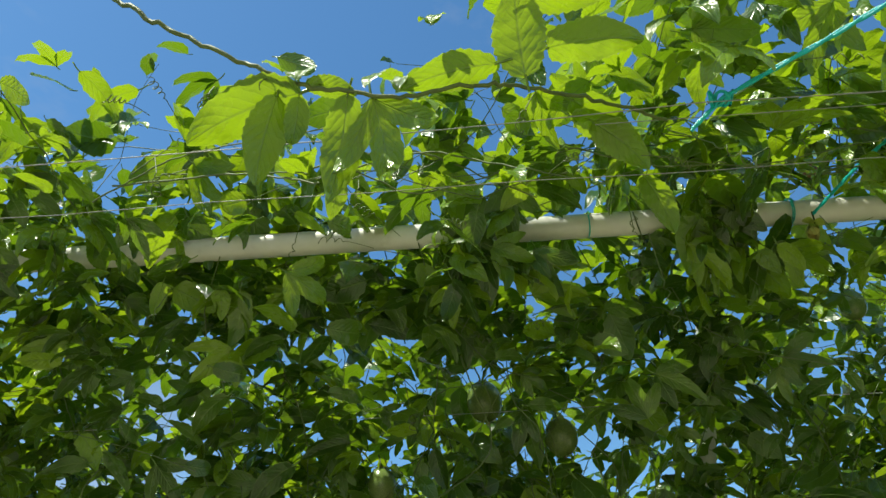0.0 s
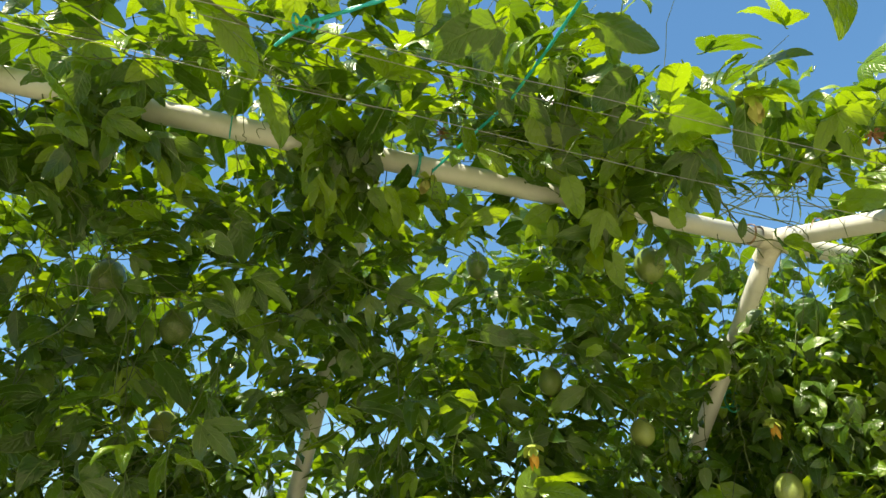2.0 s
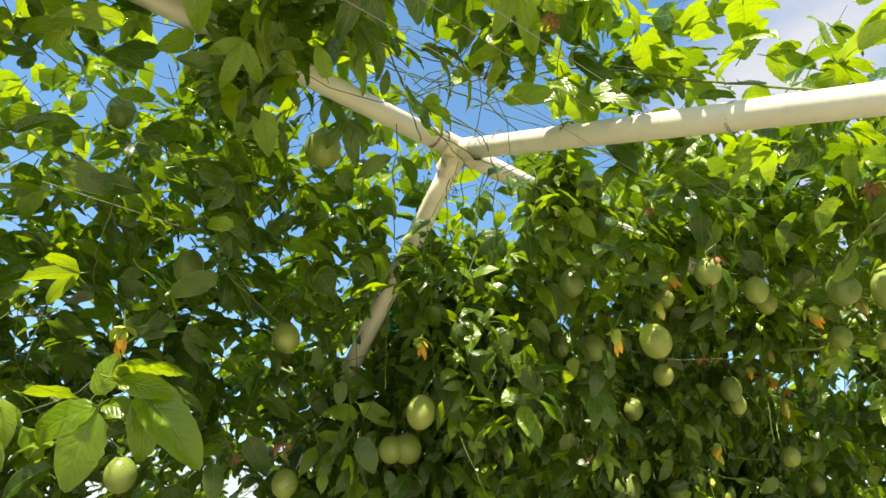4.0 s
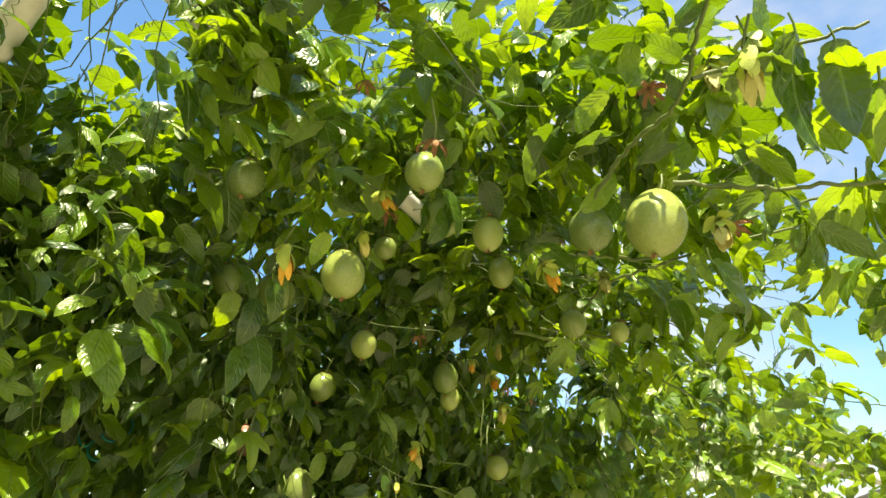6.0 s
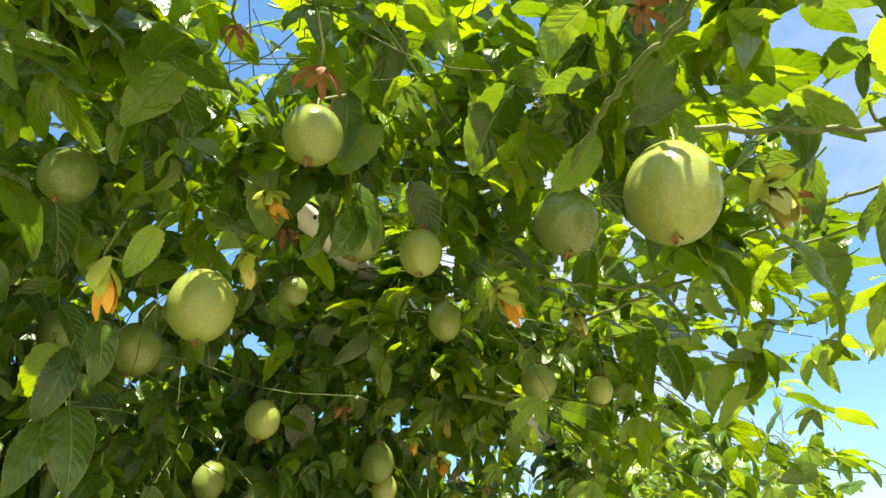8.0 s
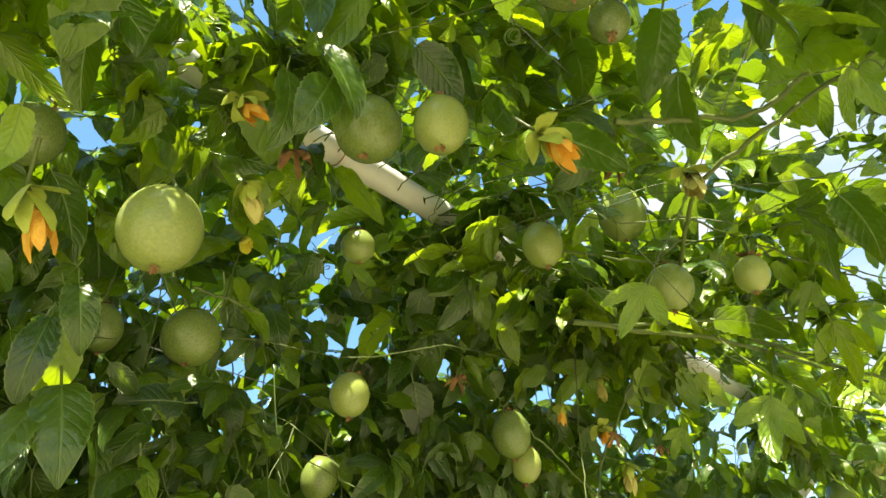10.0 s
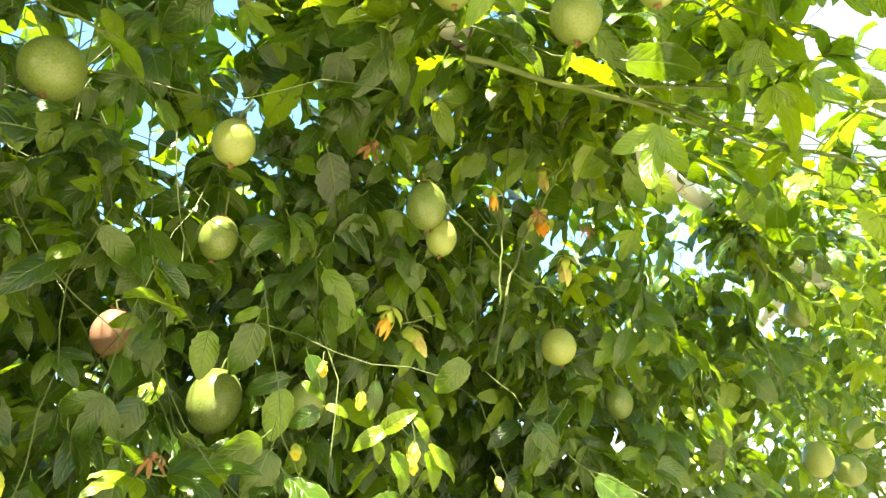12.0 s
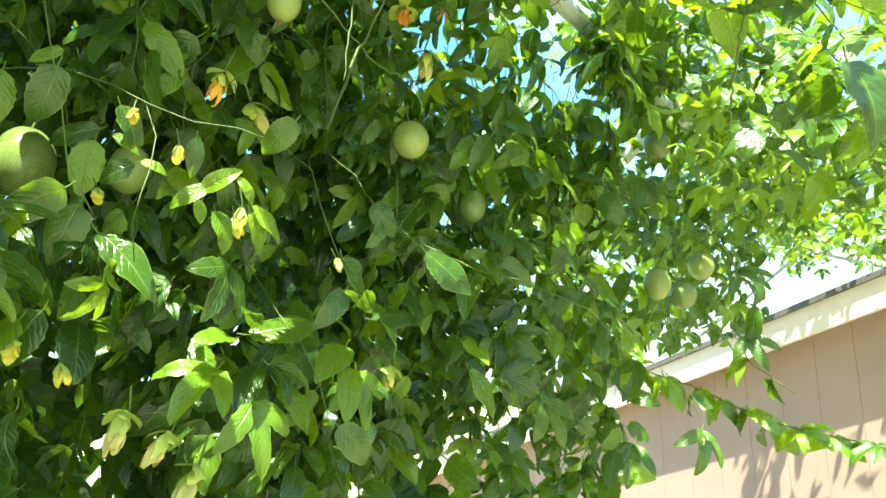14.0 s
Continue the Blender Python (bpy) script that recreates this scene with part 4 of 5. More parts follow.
# leaves along and above the ridge pipe
for _ in range(40):
    x = U(-2.0, 1.5)
    grow((x, U(0.10, 0.42), U(2.26, 2.42)), (rng.choice((-1, 1)), U(-0.4, 0.2), U(-0.05, 0.3)), U(0.4, 0.9), (0, 0, -0.05), 0.2, 0.082, 0.45, (0, 0.1, 1.0), 0.45)
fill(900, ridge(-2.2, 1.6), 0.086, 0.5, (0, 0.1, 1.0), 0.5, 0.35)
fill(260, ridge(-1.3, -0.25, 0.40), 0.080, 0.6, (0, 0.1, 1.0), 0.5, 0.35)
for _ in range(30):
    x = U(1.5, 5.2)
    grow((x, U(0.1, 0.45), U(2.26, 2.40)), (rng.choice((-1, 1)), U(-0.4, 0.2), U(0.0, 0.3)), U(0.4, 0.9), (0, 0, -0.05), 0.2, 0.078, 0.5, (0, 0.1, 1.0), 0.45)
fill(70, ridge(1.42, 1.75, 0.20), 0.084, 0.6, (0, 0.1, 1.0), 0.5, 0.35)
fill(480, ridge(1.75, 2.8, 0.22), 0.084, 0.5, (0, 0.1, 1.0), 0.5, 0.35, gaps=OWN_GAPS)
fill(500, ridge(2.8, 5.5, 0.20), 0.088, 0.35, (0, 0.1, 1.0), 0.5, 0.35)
# near slope before the first joint: thin, in sprays
for x0, x1, n in ((0.12, 0.80, 11), (0.80, 1.45, 16)):
    for _ in range(n):
        grow((U(x0, x1), 0.25, near_z(0.25) + U(0.0, 0.12)), (U(-0.5, 0.5), -0.9, 0.0), U(0.25, 0.48), (0, -0.1, -0.12), 0.2, 0.085, 0.6, (0, -0.1, 1.0), 0.5, clear=0.40)
fill(130, near_slope(0.10, 0.80, -0.22, 0.04, 0.24), 0.084, 0.6, (0, 0, 1.0), 0.5, 0.45, 0.50)
fill(230, near_slope(0.75, 1.50, -0.16, 0.0, 0.20), 0.088, 0.6, (0, 0, 1.0), 0.5, 0.45, 0.42)
# near slope over the walk
for _ in range(44):
    x = U(1.5, 2.8)
    grow((x, 0.3, 2.29), (U(-0.4, 0.4), -0.9, -0.2), U(0.45, 0.85), (0, -0.25, -0.08), 0.2, 0.080, 0.5, (0, -0.1, 1.0), 0.5, clear=0.50)
fill(110, near_slope(1.15, 1.60, -0.50, 0.05, 0.20), 0.085, 0.5, (0, -0.1, 1.0), 0.5, 0.4, 0.45)
fill(170, near_slope(1.55, 2.6, -0.66, 0.0, 0.18, -0.15), 0.072, 0.4, (0, -0.1, 1.0), 0.5, 0.4, 0.46)
fill(260, near_slope(1.9, 2.5, -0.42, 0.18, 0.36), 0.084, 0.4, (0, -0.1, 1.0), 0.5, 0.4, 0.5, gaps=OWN_GAPS)
fill(520, near_slope(1.6, 2.75, -0.36, -0.03, 0.18), 0.084, 0.5, (0, -0.1, 1.0), 0.55, 0.3, 0.52)
for _ in range(38):
    x = U(2.7, 5.3)
    grow((x, 0.3, 2.29), (U(-0.5, 0.5), -0.9, -0.2), U(0.35, 0.62), (0, -0.1, -0.08), 0.2, 0.080, 0.5, (0, -0.1, 1.0), 0.5)
fill(400, near_slope(2.7, 5.4, -0.34, -0.08, 0.16), 0.090, 0.35, (0, -0.1, 1.0), 0.55, 0.3, 0.42)
fill(420, near_slope(3.7, 6.6, -0.85, -0.10, 0.12), 0.088, 0.6, (0, -0.1, 1.0), 0.5, 0.4, 0.42)
fill(260, ridge(5.2, 7.0, 0.2), 0.088, 0.5, (0, 0.1, 1.0), 0.5)
fill(110, lambda: (U(3.0, 4.1), U(-0.45, -0.10), U(2.0, 2.28)), 0.078, 0.45, (0, 0, 1.0), 0.5, 0.5, 0.45)
fill(160, lambda: (U(2.9, 3.9), U(-0.30, 0.10), U(1.88, 2.12)), 0.084, 0.35, (-0.2, -0.3, 1.0), 0.6, 0.4, 0.45)
fill(70, near_slope(3.2, 3.9, -0.64, -0.08, 0.10, -0.34), 0.085, 0.5, (0, -0.1, 1.0), 0.5, 0.4, 0.45)


def pipe_cover():
    """Leaves that hang before the ridge pipe where it is hidden."""
    while True:
        x = U(-0.1, 3.9)
        if not any(a - 0.01 < x < b + 0.01 for a, b, _ in PIPE_BARE) and not 1.0 < x < 1.45:
            return (x, U(0.16, 0.30), U(2.18, 2.30))


fill(110, lambda: (U(1.48, 1.74), U(0.08, 0.40), U(1.86, 2.18)), 0.075, 0.3, (-0.2, -0.4, 1.0), 0.6, 0.3, 0.42)
fill(1000, pipe_cover, 0.080, 0.4, (0, -0.1, 1.0), 0.7, 0.3, 0.42, gaps=OWN_GAPS)
fill(170, lambda: (U(1.56, 2.03), U(0.14, 0.30), U(2.16, 2.29)), 0.078, 0.4, (0, -0.1, 1.0), 0.7, 0.3, 0.42, gaps=0)
fill(34, lambda: (U(1.36, 1.50), U(0.38, 0.50), U(2.02, 2.14)), 0.075, 0.2, (-0.2, -0.2, 1.0), 0.5, 0.3, 0.42)
fill(30, lambda: (U(1.44, 1.68), U(0.18, 0.28), U(2.20, 2.28)), 0.070, 0.4, (0, -0.1, 1.0), 0.6, 0.3, 0.42, gaps=0)
# bare stems that wind through the leaves
for _ in range(30):
    x, y = U(-0.6, 1.5), U(0.42, 0.75)
    z = far_z(y) - U(0.02, 0.10)
    runner([(x, y, z), (x + U(-0.2, 0.2), y + U(0.02, 0.12), z - U(0.08, 0.2)), (x + U(-0.35, 0.35), y + U(0.05, 0.2), z - U(0.2, 0.4))], U(0.0008, 0.0014))
for _ in range(26):
    x, y = U(-0.5, 1.3), U(0.05, 0.25)
    runner([(x, y, near_z(y) + U(0.0, 0.1)), (x + U(0.1, 0.2), y + U(-0.06, 0.06), near_z(y) + U(-0.02, 0.1)), (x + U(0.25, 0.45), y + U(-0.1, 0.1), near_z(y) + U(-0.05, 0.1))], U(0.0010, 0.0017))
for _ in range(22):
    x, y = U(2.3, 3.3), U(-0.25, 0.25)
    runner([(x, y, near_z(y) + U(-0.06, 0.06)), (x + U(0.1, 0.3), y - U(0.0, 0.12), near_z(y) + U(-0.08, 0.06)), (x + U(0.35, 0.6), y - U(0.05, 0.25), near_z(y) + U(-0.12, 0.02))], U(0.0012, 0.0024))
for _ in range(8):
    x, y = U(1.6, 3.0), U(0.42, 0.55)
    z = U(1.4, 2.15)
    runner([(x, y, z), (x + U(-0.08, 0.08), y + U(-0.03, 0.04), z - U(0.06, 0.15)), (x + U(-0.15, 0.15), y + U(-0.03, 0.05), z - U(0.15, 0.35))], U(0.0008, 0.0012))
# hanging curtain under the ridge
for _ in range(95):
    x = U(1.55, 3.6)
    grow((x, U(0.40, 0.75), 2.24), (U(-0.4, 0.4), U(-0.2, 0.3), -1), U(0.6, 1.3), (0, 0.03, -0.5), 0.22, 0.072, 0.2, (-0.2, -0.8, 0.7), 1.0, floor=curtain_floor(x), clear=0.68)
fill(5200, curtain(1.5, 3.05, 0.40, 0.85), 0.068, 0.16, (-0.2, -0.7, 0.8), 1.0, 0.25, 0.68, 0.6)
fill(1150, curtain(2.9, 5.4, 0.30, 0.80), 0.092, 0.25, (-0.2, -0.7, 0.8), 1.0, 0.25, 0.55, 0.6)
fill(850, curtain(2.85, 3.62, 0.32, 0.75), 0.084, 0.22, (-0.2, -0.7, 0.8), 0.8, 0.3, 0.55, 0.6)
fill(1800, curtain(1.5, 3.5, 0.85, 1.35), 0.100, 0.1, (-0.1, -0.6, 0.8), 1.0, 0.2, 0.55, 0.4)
fill(500, far_slope(3.0, 5.6), 0.088, 0.3, (0, 0.3, 1.0), 0.7)
fill(1300, far_slope(1.6, 3.0), 0.088, 0.12, (0, 0.3, 1.0), 0.7)


# ---- ground ----
bm = bmesh.new()
bmesh.ops.create_grid(bm, x_segments=40, y_segments=40, size=60)
for v in bm.verts:
    v.co.z = 0.05 * noise.noise(v.co * 0.2)
ground = tagged(part("ground", bm, EARTH), "dry sandy earth under the trellis", "ground", kind="structure")
bm = bmesh.new()
bmesh.ops.create_circle(bm, cap_ends=True, radius=2500, segments=48)
for v in bm.verts:
    v.co.z = -0.12
tagged(part("ground", bm, EARTH), "flat dry land out to the horizon", "ground", kind="structure")

# ---- pipe trellis ----
R_PIPE = 0.021
trellis = tagged(new("pipe_trellis"), "white plastic pipe trellis frame tied with wire, standing on the ground", "trellis")


def pipe(name, a, b, sag=0.0, r=R_PIPE, label=""):
    return part(name, hollow_pipe(a, b, r, 0.003, 16, 20, sag), PVC, trellis, label)


JOINTS = (-1.25, 1.405, 4.0, 6.6)
pipe("ridge_pipe", (-2.6, A_Y, A_Z), (1.37, A_Y + 0.012, A_Z + 0.006), label="long white ridge pipe with drilled holes")
pipe("ridge_pipe", (1.44, A_Y + 0.012, A_Z + 0.006), (3.965, A_Y, A_Z + 0.012), label="long white ridge pipe with drilled holes")
pipe("ridge_pipe", (4.035, A_Y, A_Z + 0.012), (6.58, A_Y - 0.01, A_Z + 0.03))
for jx in JOINTS:
    jy, jz = A_Y + 0.012, A_Z + 0.008
    pipe("cross_pipe", (jx, jy - 0.03, jz - 0.012), (jx + 0.085, jy - 1.25, jz - 0.465))
    pipe("brace_pipe", (jx + 0.004, jy + 0.022, jz - 0.016), (jx + 0.20, jy + 1.15, jz - 0.80))
    pipe("leg", (jx + 0.085, jy - 1.25, jz - 0.45), (jx + 0.085, jy - 1.27, -0.05))
    pipe("leg", (jx + 0.20, jy + 1.15, jz - 0.78), (jx + 0.20, jy + 1.16, -0.05))
    vs, qs, k = [], [], 0
    for a, b in (((jx - 0.045, jy, jz), (jx + 0.045, jy, jz)), ((jx, jy + 0.005, jz), (jx + 0.004, jy - 0.05, jz - 0.019)), ((jx, jy - 0.005, jz), (jx + 0.003, jy + 0.045, jz - 0.03))):
        v, q = tube_arrays(bend(a, b, 0, 4), R_PIPE + 0.0035, 20, k)
        vs.append(v), qs.append(q)
        k += len(v)
    part("coupling", fast_mesh("coupling", np.concatenate(vs), np.concatenate(qs), PVC_DIRT), None, trellis, "grubby white pipe coupling")
pipe("support_pole", (0.556, 0.60, 2.47), (0.46, 1.66, 1.02), label="slanting white pole behind the leaves")


def ring_at(p, axis, mat, name, wraps=2, r=R_PIPE + 0.0015, wire=0.0012):
    """A few turns of tie wire round a pipe."""
    p, axis = np.array(p), np.array(axis) / np.linalg.norm(axis)
    u = np.cross(axis, (0.1, 0.2, 0.97))
    u /= np.linalg.norm(u)
    v = np.cross(axis, u)
    s = np.linspace(0, wraps * 2 * np.pi, wraps * 14)
    line = p + r * (np.cos(s)[:, None] * u + np.sin(s)[:, None] * v) + axis * (s / (2 * np.pi) * 0.003)[:, None]
    return part(name, tubes(name, [(line, wire)], mat, 5), None, trellis)


B_AXIS = (0.066, -0.93, -0.36)
for k, d in enumerate((0.105, 0.27, 0.41, 0.56)):
    ring_at((1.405 + 0.068 * d, A_Y - d * 0.94, A_Z + 0.012 - d * 0.365), B_AXIS, RUST if k < 2 else WIRE, "tie_wire", 1 + k % 2)
for x in (0.24, 0.575, 0.93, 1.33, 2.085, 2.5, 3.2):
    ring_at((x, A_Y + 0.004, A_Z + 0.004), (1, 0, 0), RUST if x > 0.6 else ROPE, "tie_wire", 1 + int(x * 10) % 2)
for d in (0.34, 0.47):
    ring_at((1.42, A_Y + d, A_Z + 0.012 - 0.625 * d), (0, 0.85, -0.53), RUST, "tie_wire", 2)
for x, ang in ((0.925, -0.6), (2.117, -1.0)):
    bm = bmesh.new()
    bmesh.ops.create_circle(bm, cap_ends=True, radius=0.0042, segments=12)
    m = pose(x, A_Y + (R_PIPE + 0.0006) * math.sin(ang), A_Z + 0.004 - (R_PIPE + 0.0006) * math.cos(ang), 180 + math.degrees(ang), 0, 0)
    bm.transform(m)
    part("drilled_hole", bm, HOLE, trellis, "dark drilled hole")

# ---- wires, twine, net ----
for a, b, r in (((-2.5, -0.15, 2.05), (1.5, -0.15, 2.14), 0.0006), ((-2.5, -0.09, 2.09), (1.5, -0.09, 2.075), 0.0005), ((0.2, -0.05, 2.19), (5.4, -0.05, 2.26), 0.0006),
                ((-2.4, 0.60, 2.11), (5.4, 0.60, 2.10), 0.0008), ((-2.4, 0.9, 1.93), (5.4, 0.9, 1.92), 0.0008), ((1.9, -0.42, 2.06), (2.75, 0.30, 2.20), 0.0007)):
    wire = part("trellis_wire", tubes("trellis_wire", [(bend(a, b, 0.012, 24, 0.0015, int(a[1] * 100) + 50), r)], WIRE, 5))
    tagged(wire, "thin galvanised wire stretched along the trellis", "wire", "trellis wires")


def twisted(points, r=0.0021):
    """Two strands that wind round each other along a line."""
    p = np.array(points, float)
    s = np.linspace(0, len(p) - 1, 60)
    line = np.stack([np.interp(s, np.arange(len(p)), p[:, i]) for i in range(3)], 1)
    ph = np.linspace(0, 60, 60)
    off = np.stack((np.cos(ph) * 0.3, np.sin(ph) * 0.4, np.cos(ph)), 1) * r * 0.9
    return [(line + off, r), (line - off, r)]


knotted = part("trellis_wire", tubes("trellis_wire", [(bend((0.90, -0.365, 2.165), (1.088, -0.484, 2.034), 0.004, 12, 0.001, 4), 0.0011), (bend((1.088, -0.484, 2.034), (1.17, -0.55, 1.965), 0.002, 8, 0.001, 5), 0.0011), (bend((1.09, -0.486, 2.036), (1.083, -0.524, 2.059), 0.0, 6, 0.001, 6), 0.0009)] + [(np.array((1.09, -0.486, 2.035)) + 0.005 * np.stack((np.cos(s * 2), np.sin(s * 3), np.cos(s * 3)), 1), 0.0011) for s in [np.linspace(0, 7, 40)]], WIRE, 6))
tagged(knotted, "thin wire with a twisted knot, tied off to the trellis", "wire", "trellis wires")


def shade_tie(p, n, size, seed):
    """A few short loops of green plastic tape round the stems."""
    r = np.random.RandomState(seed)
    lines = []
    for k in range(n):
        s = np.linspace(0, 2 * np.pi, 16)
        c = np.array(p) + r.normal(0, size * 0.4, 3)
        lines.append((c + size * np.stack((np.cos(s) * r.uniform(0.3, 0.8), np.sin(s) * 0.4, np.sin(s + 0.6) * r.uniform(0.5, 1.0)), 1), 0.0022))
    tie = part("plastic_tie", tubes("plastic_tie", lines, NET, 5))
    tagged(tie, "loops of green plastic tape tied round the stems", "tie", "plastic ties")


for k, p in enumerate(((1.552, 0.83, 1.888), (1.516, 0.661, 2.051), (2.896, 0.9, 1.702), (1.844, 0.6, 1.756))):
    shade_tie(p, 3, 0.035, 60 + k)
knot = [((np.array((0.325, -0.114, 2.151)) + 0.008 * np.stack((np.cos(s * 2) + s * 0.35 - 1.5, np.sin(s * 3), np.cos(s * 3)), 1)), 0.0019) for s in [np.linspace(0, 7, 40)]]
twine = part("twine", tubes("twine", twisted(TWINE_A) + knot, ROPE, 6))
tagged(twine, "teal plastic twine knotted to a wire", "twine", "teal twines")
twine = part("twine", tubes("twine", twisted(TWINE_B), ROPE, 6))
tagged(twine, "teal plastic twine tied up to the pipe", "twine", "teal twines")


# ---- house ----
H_ORG = Vector((6.35, 1.05, 0.0))
H_TURN = Matrix.Translation(H_ORG) @ Matrix.Rotation(radians(-18.6), 4, "Z")
house = tagged(new("house"), "tan house gable with grooved siding and a cream rake board", "house")
SLOPE = math.tan(radians(16.5))
EAVE = 1.53


def rake_z(y):
    return EAVE - SLOPE * y


def prism(name, y0, y1, x0, x1, drop, mat, bottom=None, label=""):
    """A board under the rake, from y0 to y1 along the wall; drop: its top and bottom below the rake, or a level bottom."""
    bm = bmesh.new()
    vs = []
    for x in (x0, x1):
        for y in (y0, y1):
            vs.append(bm.verts.new((x, y, bottom if bottom is not None else rake_z(y) - drop[1])))
            vs.append(bm.verts.new((x, y, rake_z(y) - drop[0])))
    for f in ((0, 1, 3, 2), (4, 6, 7, 5), (0, 4, 5, 1), (2, 3, 7, 6), (1, 5, 7, 3), (0, 2, 6, 4)):
        bm.faces.new([vs[i] for i in f])
    bmesh.ops.recalc_face_normals(bm, faces=bm.faces)
    ob = part(name, bm, mat, house, label)
    ob.data.polygons.foreach_set("use_smooth", [False] * 6)
    ob.matrix_local = H_TURN
    return ob


y = 3.0
k = 0
while y > -7.0:
    prism("siding_board", y - 0.2012, y, 0.0, 0.014, (0.0, 0), TAN, bottom=-0.05)
    y -= 0.203
prism("wall_backing", -7.0, 3.0, 0.006, 0.12, (0.0, 0), TAN, bottom=-0.05)
prism("rake_board", -7.2, 3.4, -0.16, -0.12, (-0.06, 0.085), TRIM, label="sunlit cream rake board")
prism("soffit", -7.2, 3.4, -0.12, 0.02, (0.0, 0.02), TRIM)
prism("roof", -7.2, 3.4, -0.185, 4.0, (-0.09, -0.06), SHINGLE, label="dark roofing edge")

# ---- vines: leaves and stems ----
for b in range(5):
    vine = tagged(new("passion_vine"), "passion fruit vine with glossy green leaves climbing the white trellis", "vine", "passion vines")
    rows = sorted(leaves[b], key=lambda r: math.hypot(r[0][1] + 0.3, r[0][2] - 1.55))
    count = 0
    for p, R, s, shape, tone in rows[:300]:
        ob = new("leaf", FINE_MESH[shape, tone])
        ob.parent = vine
        ob.matrix_local = Matrix.Translation(p) @ Matrix([list(r) for r in R]).to_4x4() @ Matrix.Diagonal((s, s, s, 1))
    for tone in ("mature", "fresh"):
        vs, qs, us, n = [], [], [], 0
        for (v, q, uv), i, near in [(g[i], i, g is MIDDLE) for g in (MIDDLE, COARSE) for i in range(len(KINDS))]:
            rest = [r for r in rows[300:] if r[3] == i and r[4] == tone and (math.hypot(r[0][1] + 0.3, r[0][2] - 1.55) < 1.02) == near]
            if not rest:
                continue
            M = np.array([r[1] * r[2] for r in rest])
            T = np.array([r[0] for r in rest])
            w = np.einsum("kij,nj->kni", M, v) + T[:, None]
            vs.append(w.reshape(-1, 3)), us.append(np.tile(uv, (len(rest), 1)))
            qs.append((q[None] + (np.arange(len(rest)) * len(v))[:, None, None]).reshape(-1, 4) + n)
            n += len(rest) * len(v)
        if vs:
            ob = part("foliage", fast_mesh("foliage", np.concatenate(vs), np.concatenate(qs), LEAF[tone, True], np.concatenate(us)), None, vine)
            tagged(ob, kind="stuff")
    if stems[b]:
        tagged(part("stem_tangle", tubes("stem_tangle", stems[b], STEM, 6), None, vine), "thin green twining stems", kind="stuff")

# ---- fruits ----


def fruit_shape(long_ratio):
    """A slightly egg-shaped fruit, top at the origin's height plus half."""
    bm = bmesh.new()
    bmesh.ops.create_uvsphere(bm, u_segments=28, v_segments=18, radius=0.5)
    for v in bm.verts:
        z = v.co.z
        v.co.x *= 1.0 - 0.10 * max(z, 0) * 1.2
        v.co.y *= 1.0 - 0.10 * max(z, 0) * 1.2
        v.co.z = z * long_ratio
        if z > 0.44:
            v.co.z -= (z - 0.44) * 0.8
    me = bpy.data.meshes.new("skin")
    bm.to_mesh(me), bm.free()
    me.polygons.foreach_set("use_smooth", [True] * len(me.polygons))
    return me


def shreds(name, mat, n, length, width, spread, down, seed):
    """Dry, curled strips round a point."""
    r = np.random.RandomState(seed)
    vs, qs, k = [], [], 0
    for i in range(n):
        a = i * 2 * math.pi / n + r.uniform(-0.3, 0.3)
        s = np.linspace(0, 1, 5)
        rad = spread * np.sin(s * r.uniform(1.2, 2.6)) * length
        z = down * s * length + r.uniform(-0.2, 0.3) * length * s ** 2
        line = np.stack((rad * math.cos(a), rad * math.sin(a), z), 1)
        t = np.array((-math.sin(a), math.cos(a), r.uniform(-0.5, 0.5)))
        w = width * np.sin(np.pi * (0.12 + 0.82 * s))[:, None]
        co = np.concatenate((line - t * w, line + np.array((0, 0, 0.25)) * w, line + t * w))
        q = [(j, j + 1, j + 6, j + 5) for j in range(4)] + [(j + 5, j + 6, j + 11, j + 10) for j in range(4)]
        nxt = 15 * ((i + 1) % n)
        vs.append(co), qs.append(np.array(q) + k), qs.append(np.array([(k + 10, nxt, nxt + 5, k + 5)]))
        k += 15
    return fast_mesh(name, np.concatenate(vs), np.concatenate(qs), mat)


SKINS = [fruit_shape(1.06), fruit_shape(1.16), fruit_shape(1.24)]
CALYX = [shreds("calyx", DRY, 11, 0.016, 0.0028, 0.85, 0.05, s) for s in (1, 2)]
TIP = [shreds("dry_tip", DRY, 5, 0.008, 0.0014, 0.6, -0.6, s) for s in (3, 4)]


def passion_fruit(x, y, z, d, skin=SKIN, label="smooth green passion fruit hanging from the vine on a thin stalk"):
    k = rng.randint(3)
    ratio = (1.06, 1.16, 1.24)[k]
    fruit = tagged(new("passion_fruit"), label, "fruit", "passion fruits")
    fruit.matrix_world = pose(x, y, z, U(-9, 9), U(-9, 9), U(0, 360))
    me = SKINS[k]
    if skin is not SKIN:
        me = me.copy()
        me.materials.clear()
    ob = part("skin", me, skin, fruit)
    ob.scale = (d, d, d)
    h = d * ratio * 0.5
    ob = part("calyx", CALYX[rng.randint(2)], None, fruit, "dry brown calyx")
    ob.location = (0, 0, h * 0.90)
    ob = part("dry_tip", TIP[rng.randint(2)], None, fruit, "dry brown tip")
    ob.location = (0, 0, -h * 0.985)
    line = np.array([(0, 0, h * 0.9), (U(-0.006, 0.006), U(-0.006, 0.006), h + 0.012), (U(-0.02, 0.02), U(0.0, 0.02), h + 0.030)])
    part("stalk", tubes("stalk", [(line, 0.0016)], STEM, 6), None, fruit)
    return fruit


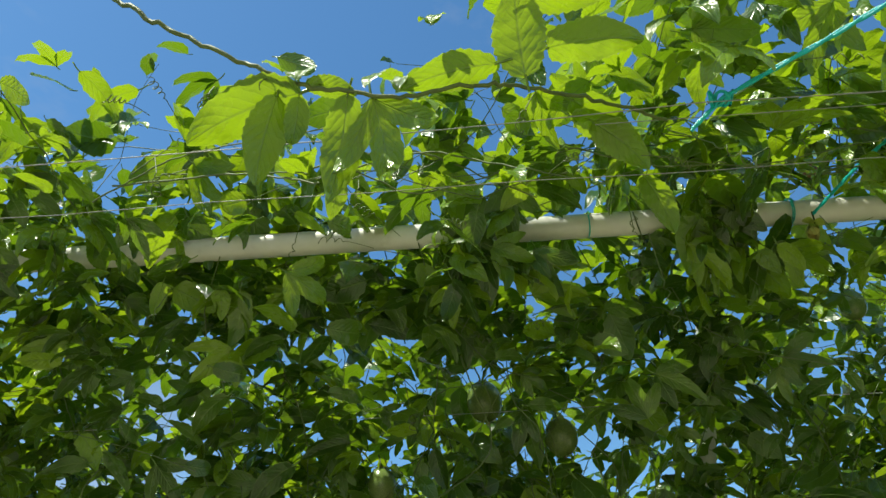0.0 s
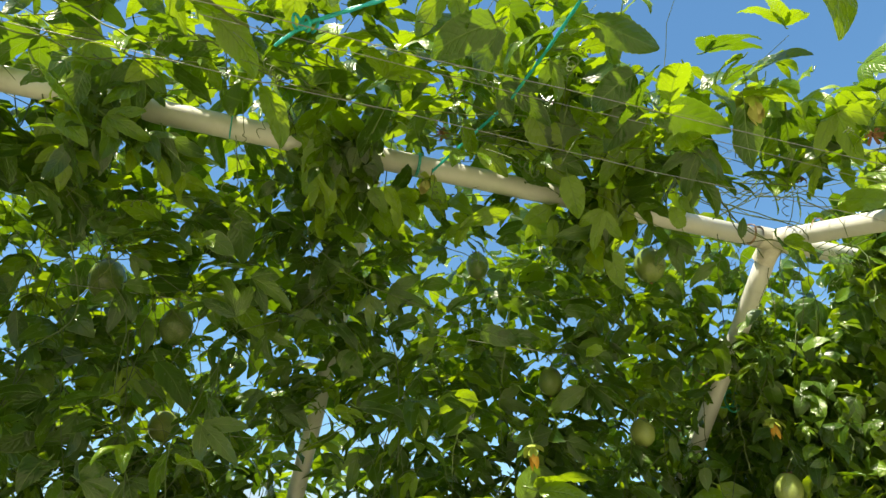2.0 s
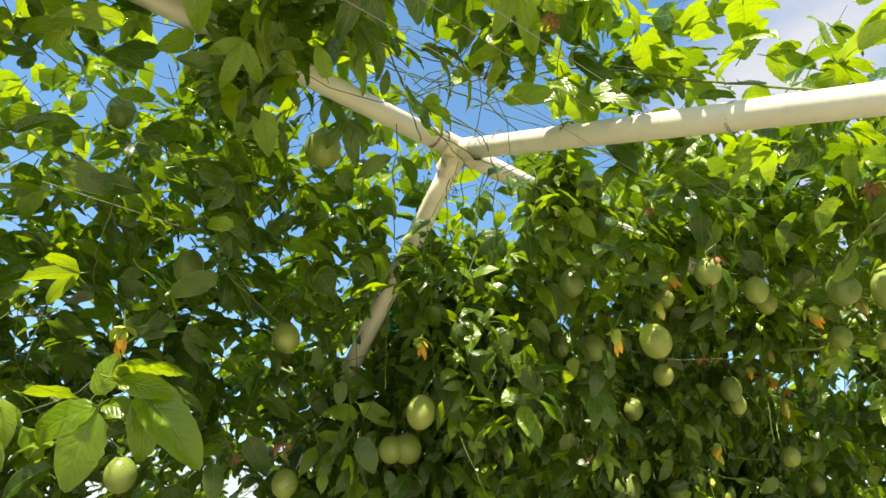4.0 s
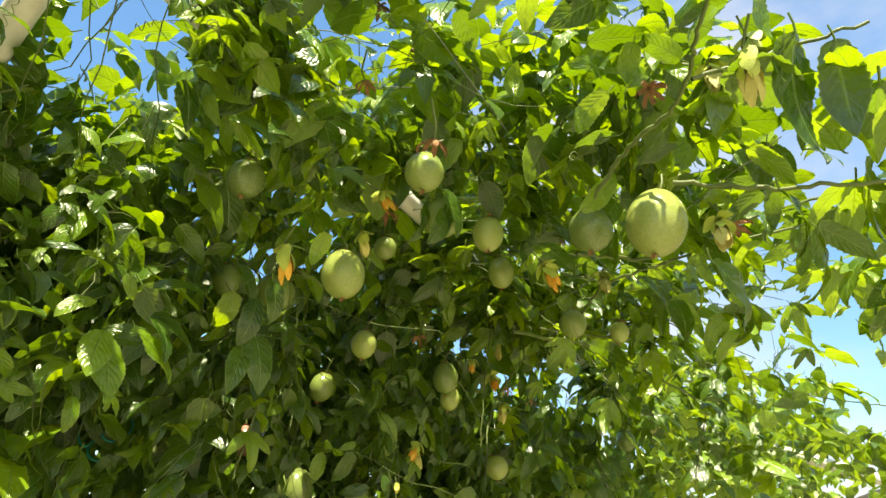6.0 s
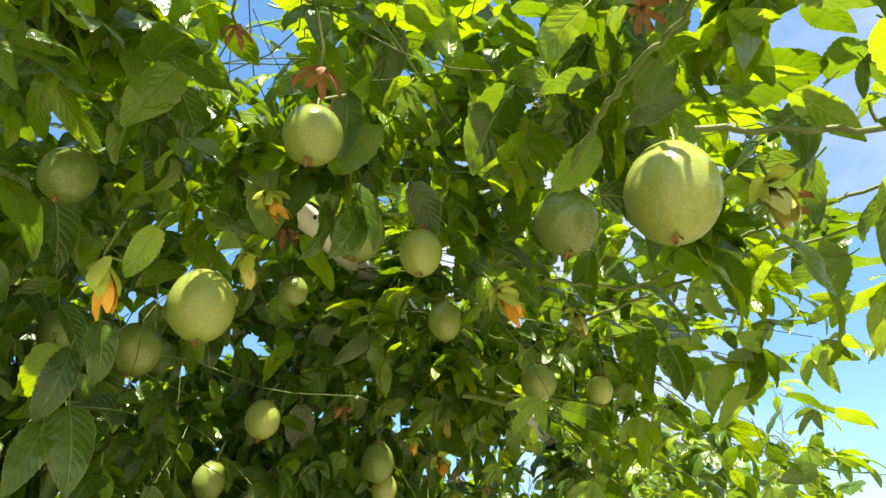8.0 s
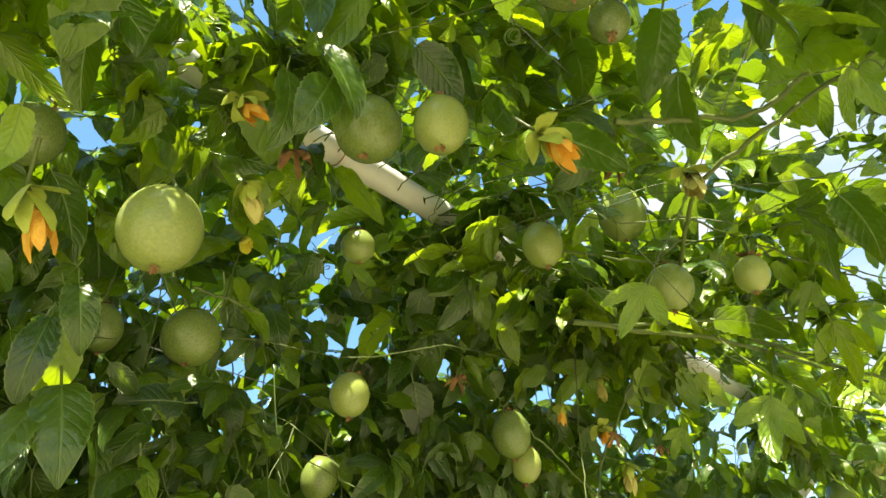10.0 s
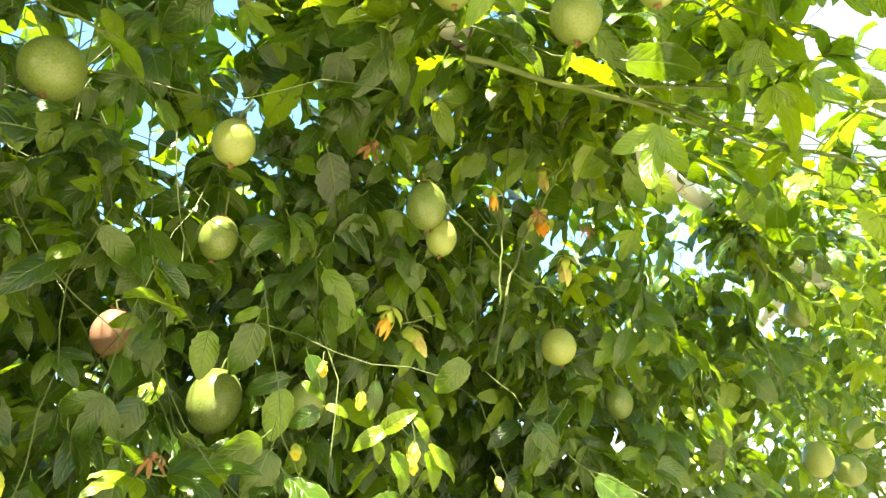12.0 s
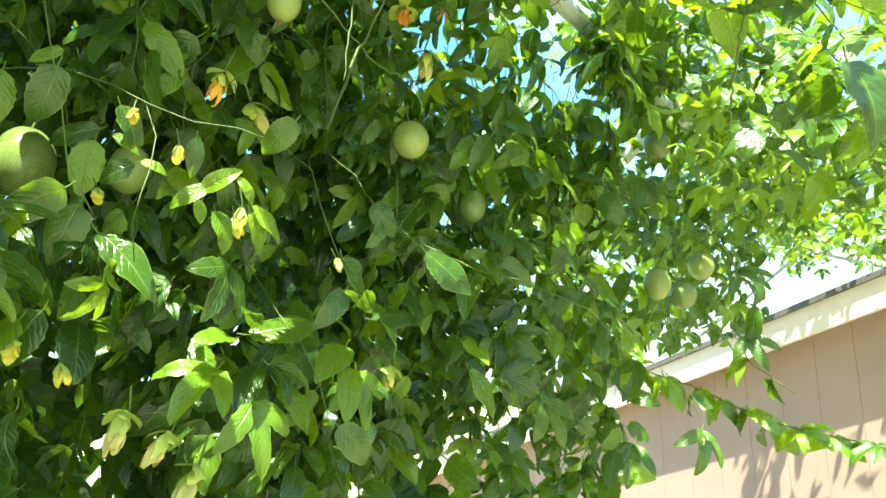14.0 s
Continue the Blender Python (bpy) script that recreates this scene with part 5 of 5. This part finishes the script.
for x, y, z, d in FRUITS:
    passion_fruit(x, y, z, d)
passion_fruit(*RIPE, SKIN_RIPE, "brownish purple ripening passion fruit among the leaves")


# ---- flowers and buds ----
PETALS = {"orange": shreds("petal", ORANGE, 6, 0.030, 0.0050, 0.30, -1.0, 21), "cream": shreds("petal", CREAM, 6, 0.034, 0.0085, 0.24, -1.0, 22), "yellow": shreds("petal", BUD, 5, 0.030, 0.0100, 0.30, -1.0, 24), "dry": shreds("petal", DRY, 7, 0.022, 0.0030, 0.75, -0.7, 23)}
CUPS = [shreds("cup", SEPAL, 5, 0.024, 0.0070, 0.42, -0.9, s) for s in (31, 32)]
BRACTS = shreds("bract", SEPAL, 3, 0.026, 0.0085, 0.8, -0.6, 33)


def flower(kind, x, y, z):
    words = {"yellow": "small bright yellow flower bud on the vine", "orange": "wilted orange passion flower drooping from the vine", "cream": "closed cream and yellow passion flower on the vine", "dry": "shrivelled brown passion flower on the vine"}
    f = tagged(new("wilted_flower"), words[kind], "flower", "wilted flowers")
    f.matrix_world = pose(x, y, z, U(-35, 35), U(-35, 35), U(0, 360)) @ Matrix.Diagonal((*[U(0.85, 1.25) * (0.62 if kind == "yellow" else 1.0)] * 3, 1))
    ob = part("petal", PETALS[kind], None, f)
    ob.location = (0, 0, 0.006)
    if kind != "dry":
        part("cup", CUPS[rng.randint(2)], None, f, "yellow green sepals").location = (0, 0, 0.014)
        if kind != "yellow":
            part("bract", BRACTS, None, f, "pale green bracts").location = (0, 0, 0.018)
    line = np.array([(0, 0, 0.004), (0.003, 0, 0.02), (U(-0.01, 0.01), U(-0.01, 0.01), 0.045)])
    part("stalk", tubes("stalk", [(line, 0.0014)], STEM, 5), None, f)


for kind, x, y, z in (("orange", 1.757, 0.205, 1.952), ("orange", 1.869, 0.130, 2.092), ("orange", 2.646, 0.36, 2.083), ("orange", 2.775, 0.36, 2.075), ("cream", 2.836, 0.36, 2.012), ("cream", 2.77, 0.35, 2.17), ("cream", 2.568, 0.468, 1.847),
                      ("dry", 2.39, 0.371, 2.072), ("dry", 2.158, 0.40, 1.624), ("cream", 2.231, -0.106, 2.066), ("orange", 1.478, 0.492, 1.941), ("cream", 0.588, 0.259, 2.237), ("dry", 0.61, 0.241, 2.344),
                      ("cream", 1.03, -0.07, 2.278), ("orange", 1.02, 0.409, 2.346), ("dry", 1.287, 0.092, 2.30), ("dry", 1.725, 0.079, 2.19), ("dry", 1.214, -0.115, 2.224), ("dry", 1.62, 0.0, 2.32),
                      ("dry", 1.70, 0.05, 2.30), ("dry", 1.80, 0.05, 2.30), ("orange", 0.911, 0.55, 1.847), ("dry", 1.136, 0.56, 1.686), ("dry", 1.219, 0.56, 1.715), ("cream", 1.795, -0.408, 2.117), ("cream", 1.809, -0.363, 2.11), ("dry", 1.923, -0.352, 1.962), ("dry", 1.813, -0.289, 2.111), ("cream", 1.76, -0.40, 2.06), ("cream", 1.86, -0.34, 1.93),
                      ("dry", 1.69, -0.06, 2.02), ("orange", 2.02, -0.08, 1.99), ("orange", 2.455, 0.40, 1.835), ("dry", 2.62, 0.25, 2.0), ("dry", 2.70, 0.22, 1.99), ("cream", 2.352, 0.38, 1.413), ("cream", 2.399, 0.38, 1.393),
                      ("cream", 2.437, 0.38, 1.350), ("cream", 2.772, 0.38, 1.471), ("cream", 3.55, 0.10, 2.10), ("dry", 1.95, 0.18, 2.12), ("cream", 1.92, 0.2, 2.06), ("dry", 2.30, 0.0, 2.20)):
    flower(kind, x, y, z)


for x, y, z in ((2.373, 0.349, 1.707), (2.324, 0.36, 1.739), (2.468, 0.36, 1.656), (2.46, 0.355, 1.64), (2.174, 0.36, 1.572), (2.201, 0.36, 1.542), (2.296, 0.36, 1.643), (2.243, 0.38, 1.488), (2.289, 0.38, 1.467), (2.674, 0.40, 1.633), (2.03, 0.40, 1.60), (1.940, 0.235, 2.035)):
    flower("yellow", x, y, z)


# ---- tendrils ----
def tendril(p, length, seed):
    """A thin shoot that runs out straight and ends in a coil."""
    r = np.random.RandomState(seed)
    s = np.linspace(0, 1, 60)
    d = r.normal(0, 1, 3) + np.array((0, -0.5, -0.6))
    d /= np.linalg.norm(d)
    u = np.cross(d, (0.2, 0.3, 0.9))
    u /= np.linalg.norm(u)
    v = np.cross(d, u)
    coil = np.clip((s - 0.45) / 0.55, 0, 1)
    a = coil * r.uniform(12, 28)
    rad = 0.006 * coil ** 0.4
    line = np.array(p) + d * (length * (s * 0.7 + 0.3 * np.minimum(s, 0.5)))[:, None] + rad[:, None] * (np.cos(a)[:, None] * u + np.sin(a)[:, None] * v)
    line[:, 2] -= 0.02 * s ** 2
    return line


for k in range(130):
    x = U(-0.5, 3.2)
    y = U(-0.2, 0.45) if x < 1.5 else U(-0.35, 0.4)
    z = (near_z(y) if y < 0.28 else 2.2) + U(-0.12, 0.12)
    if corridor(np.array((x, y, z)), 0.45):
        ob = part("tendril", tubes("tendril", [(tendril((x, y, z), U(0.06, 0.13), 100 + k), 0.0007)], STEM, 4))
        tagged(ob, "thin coiled green tendril of the vine", "tendril", "tendrils")
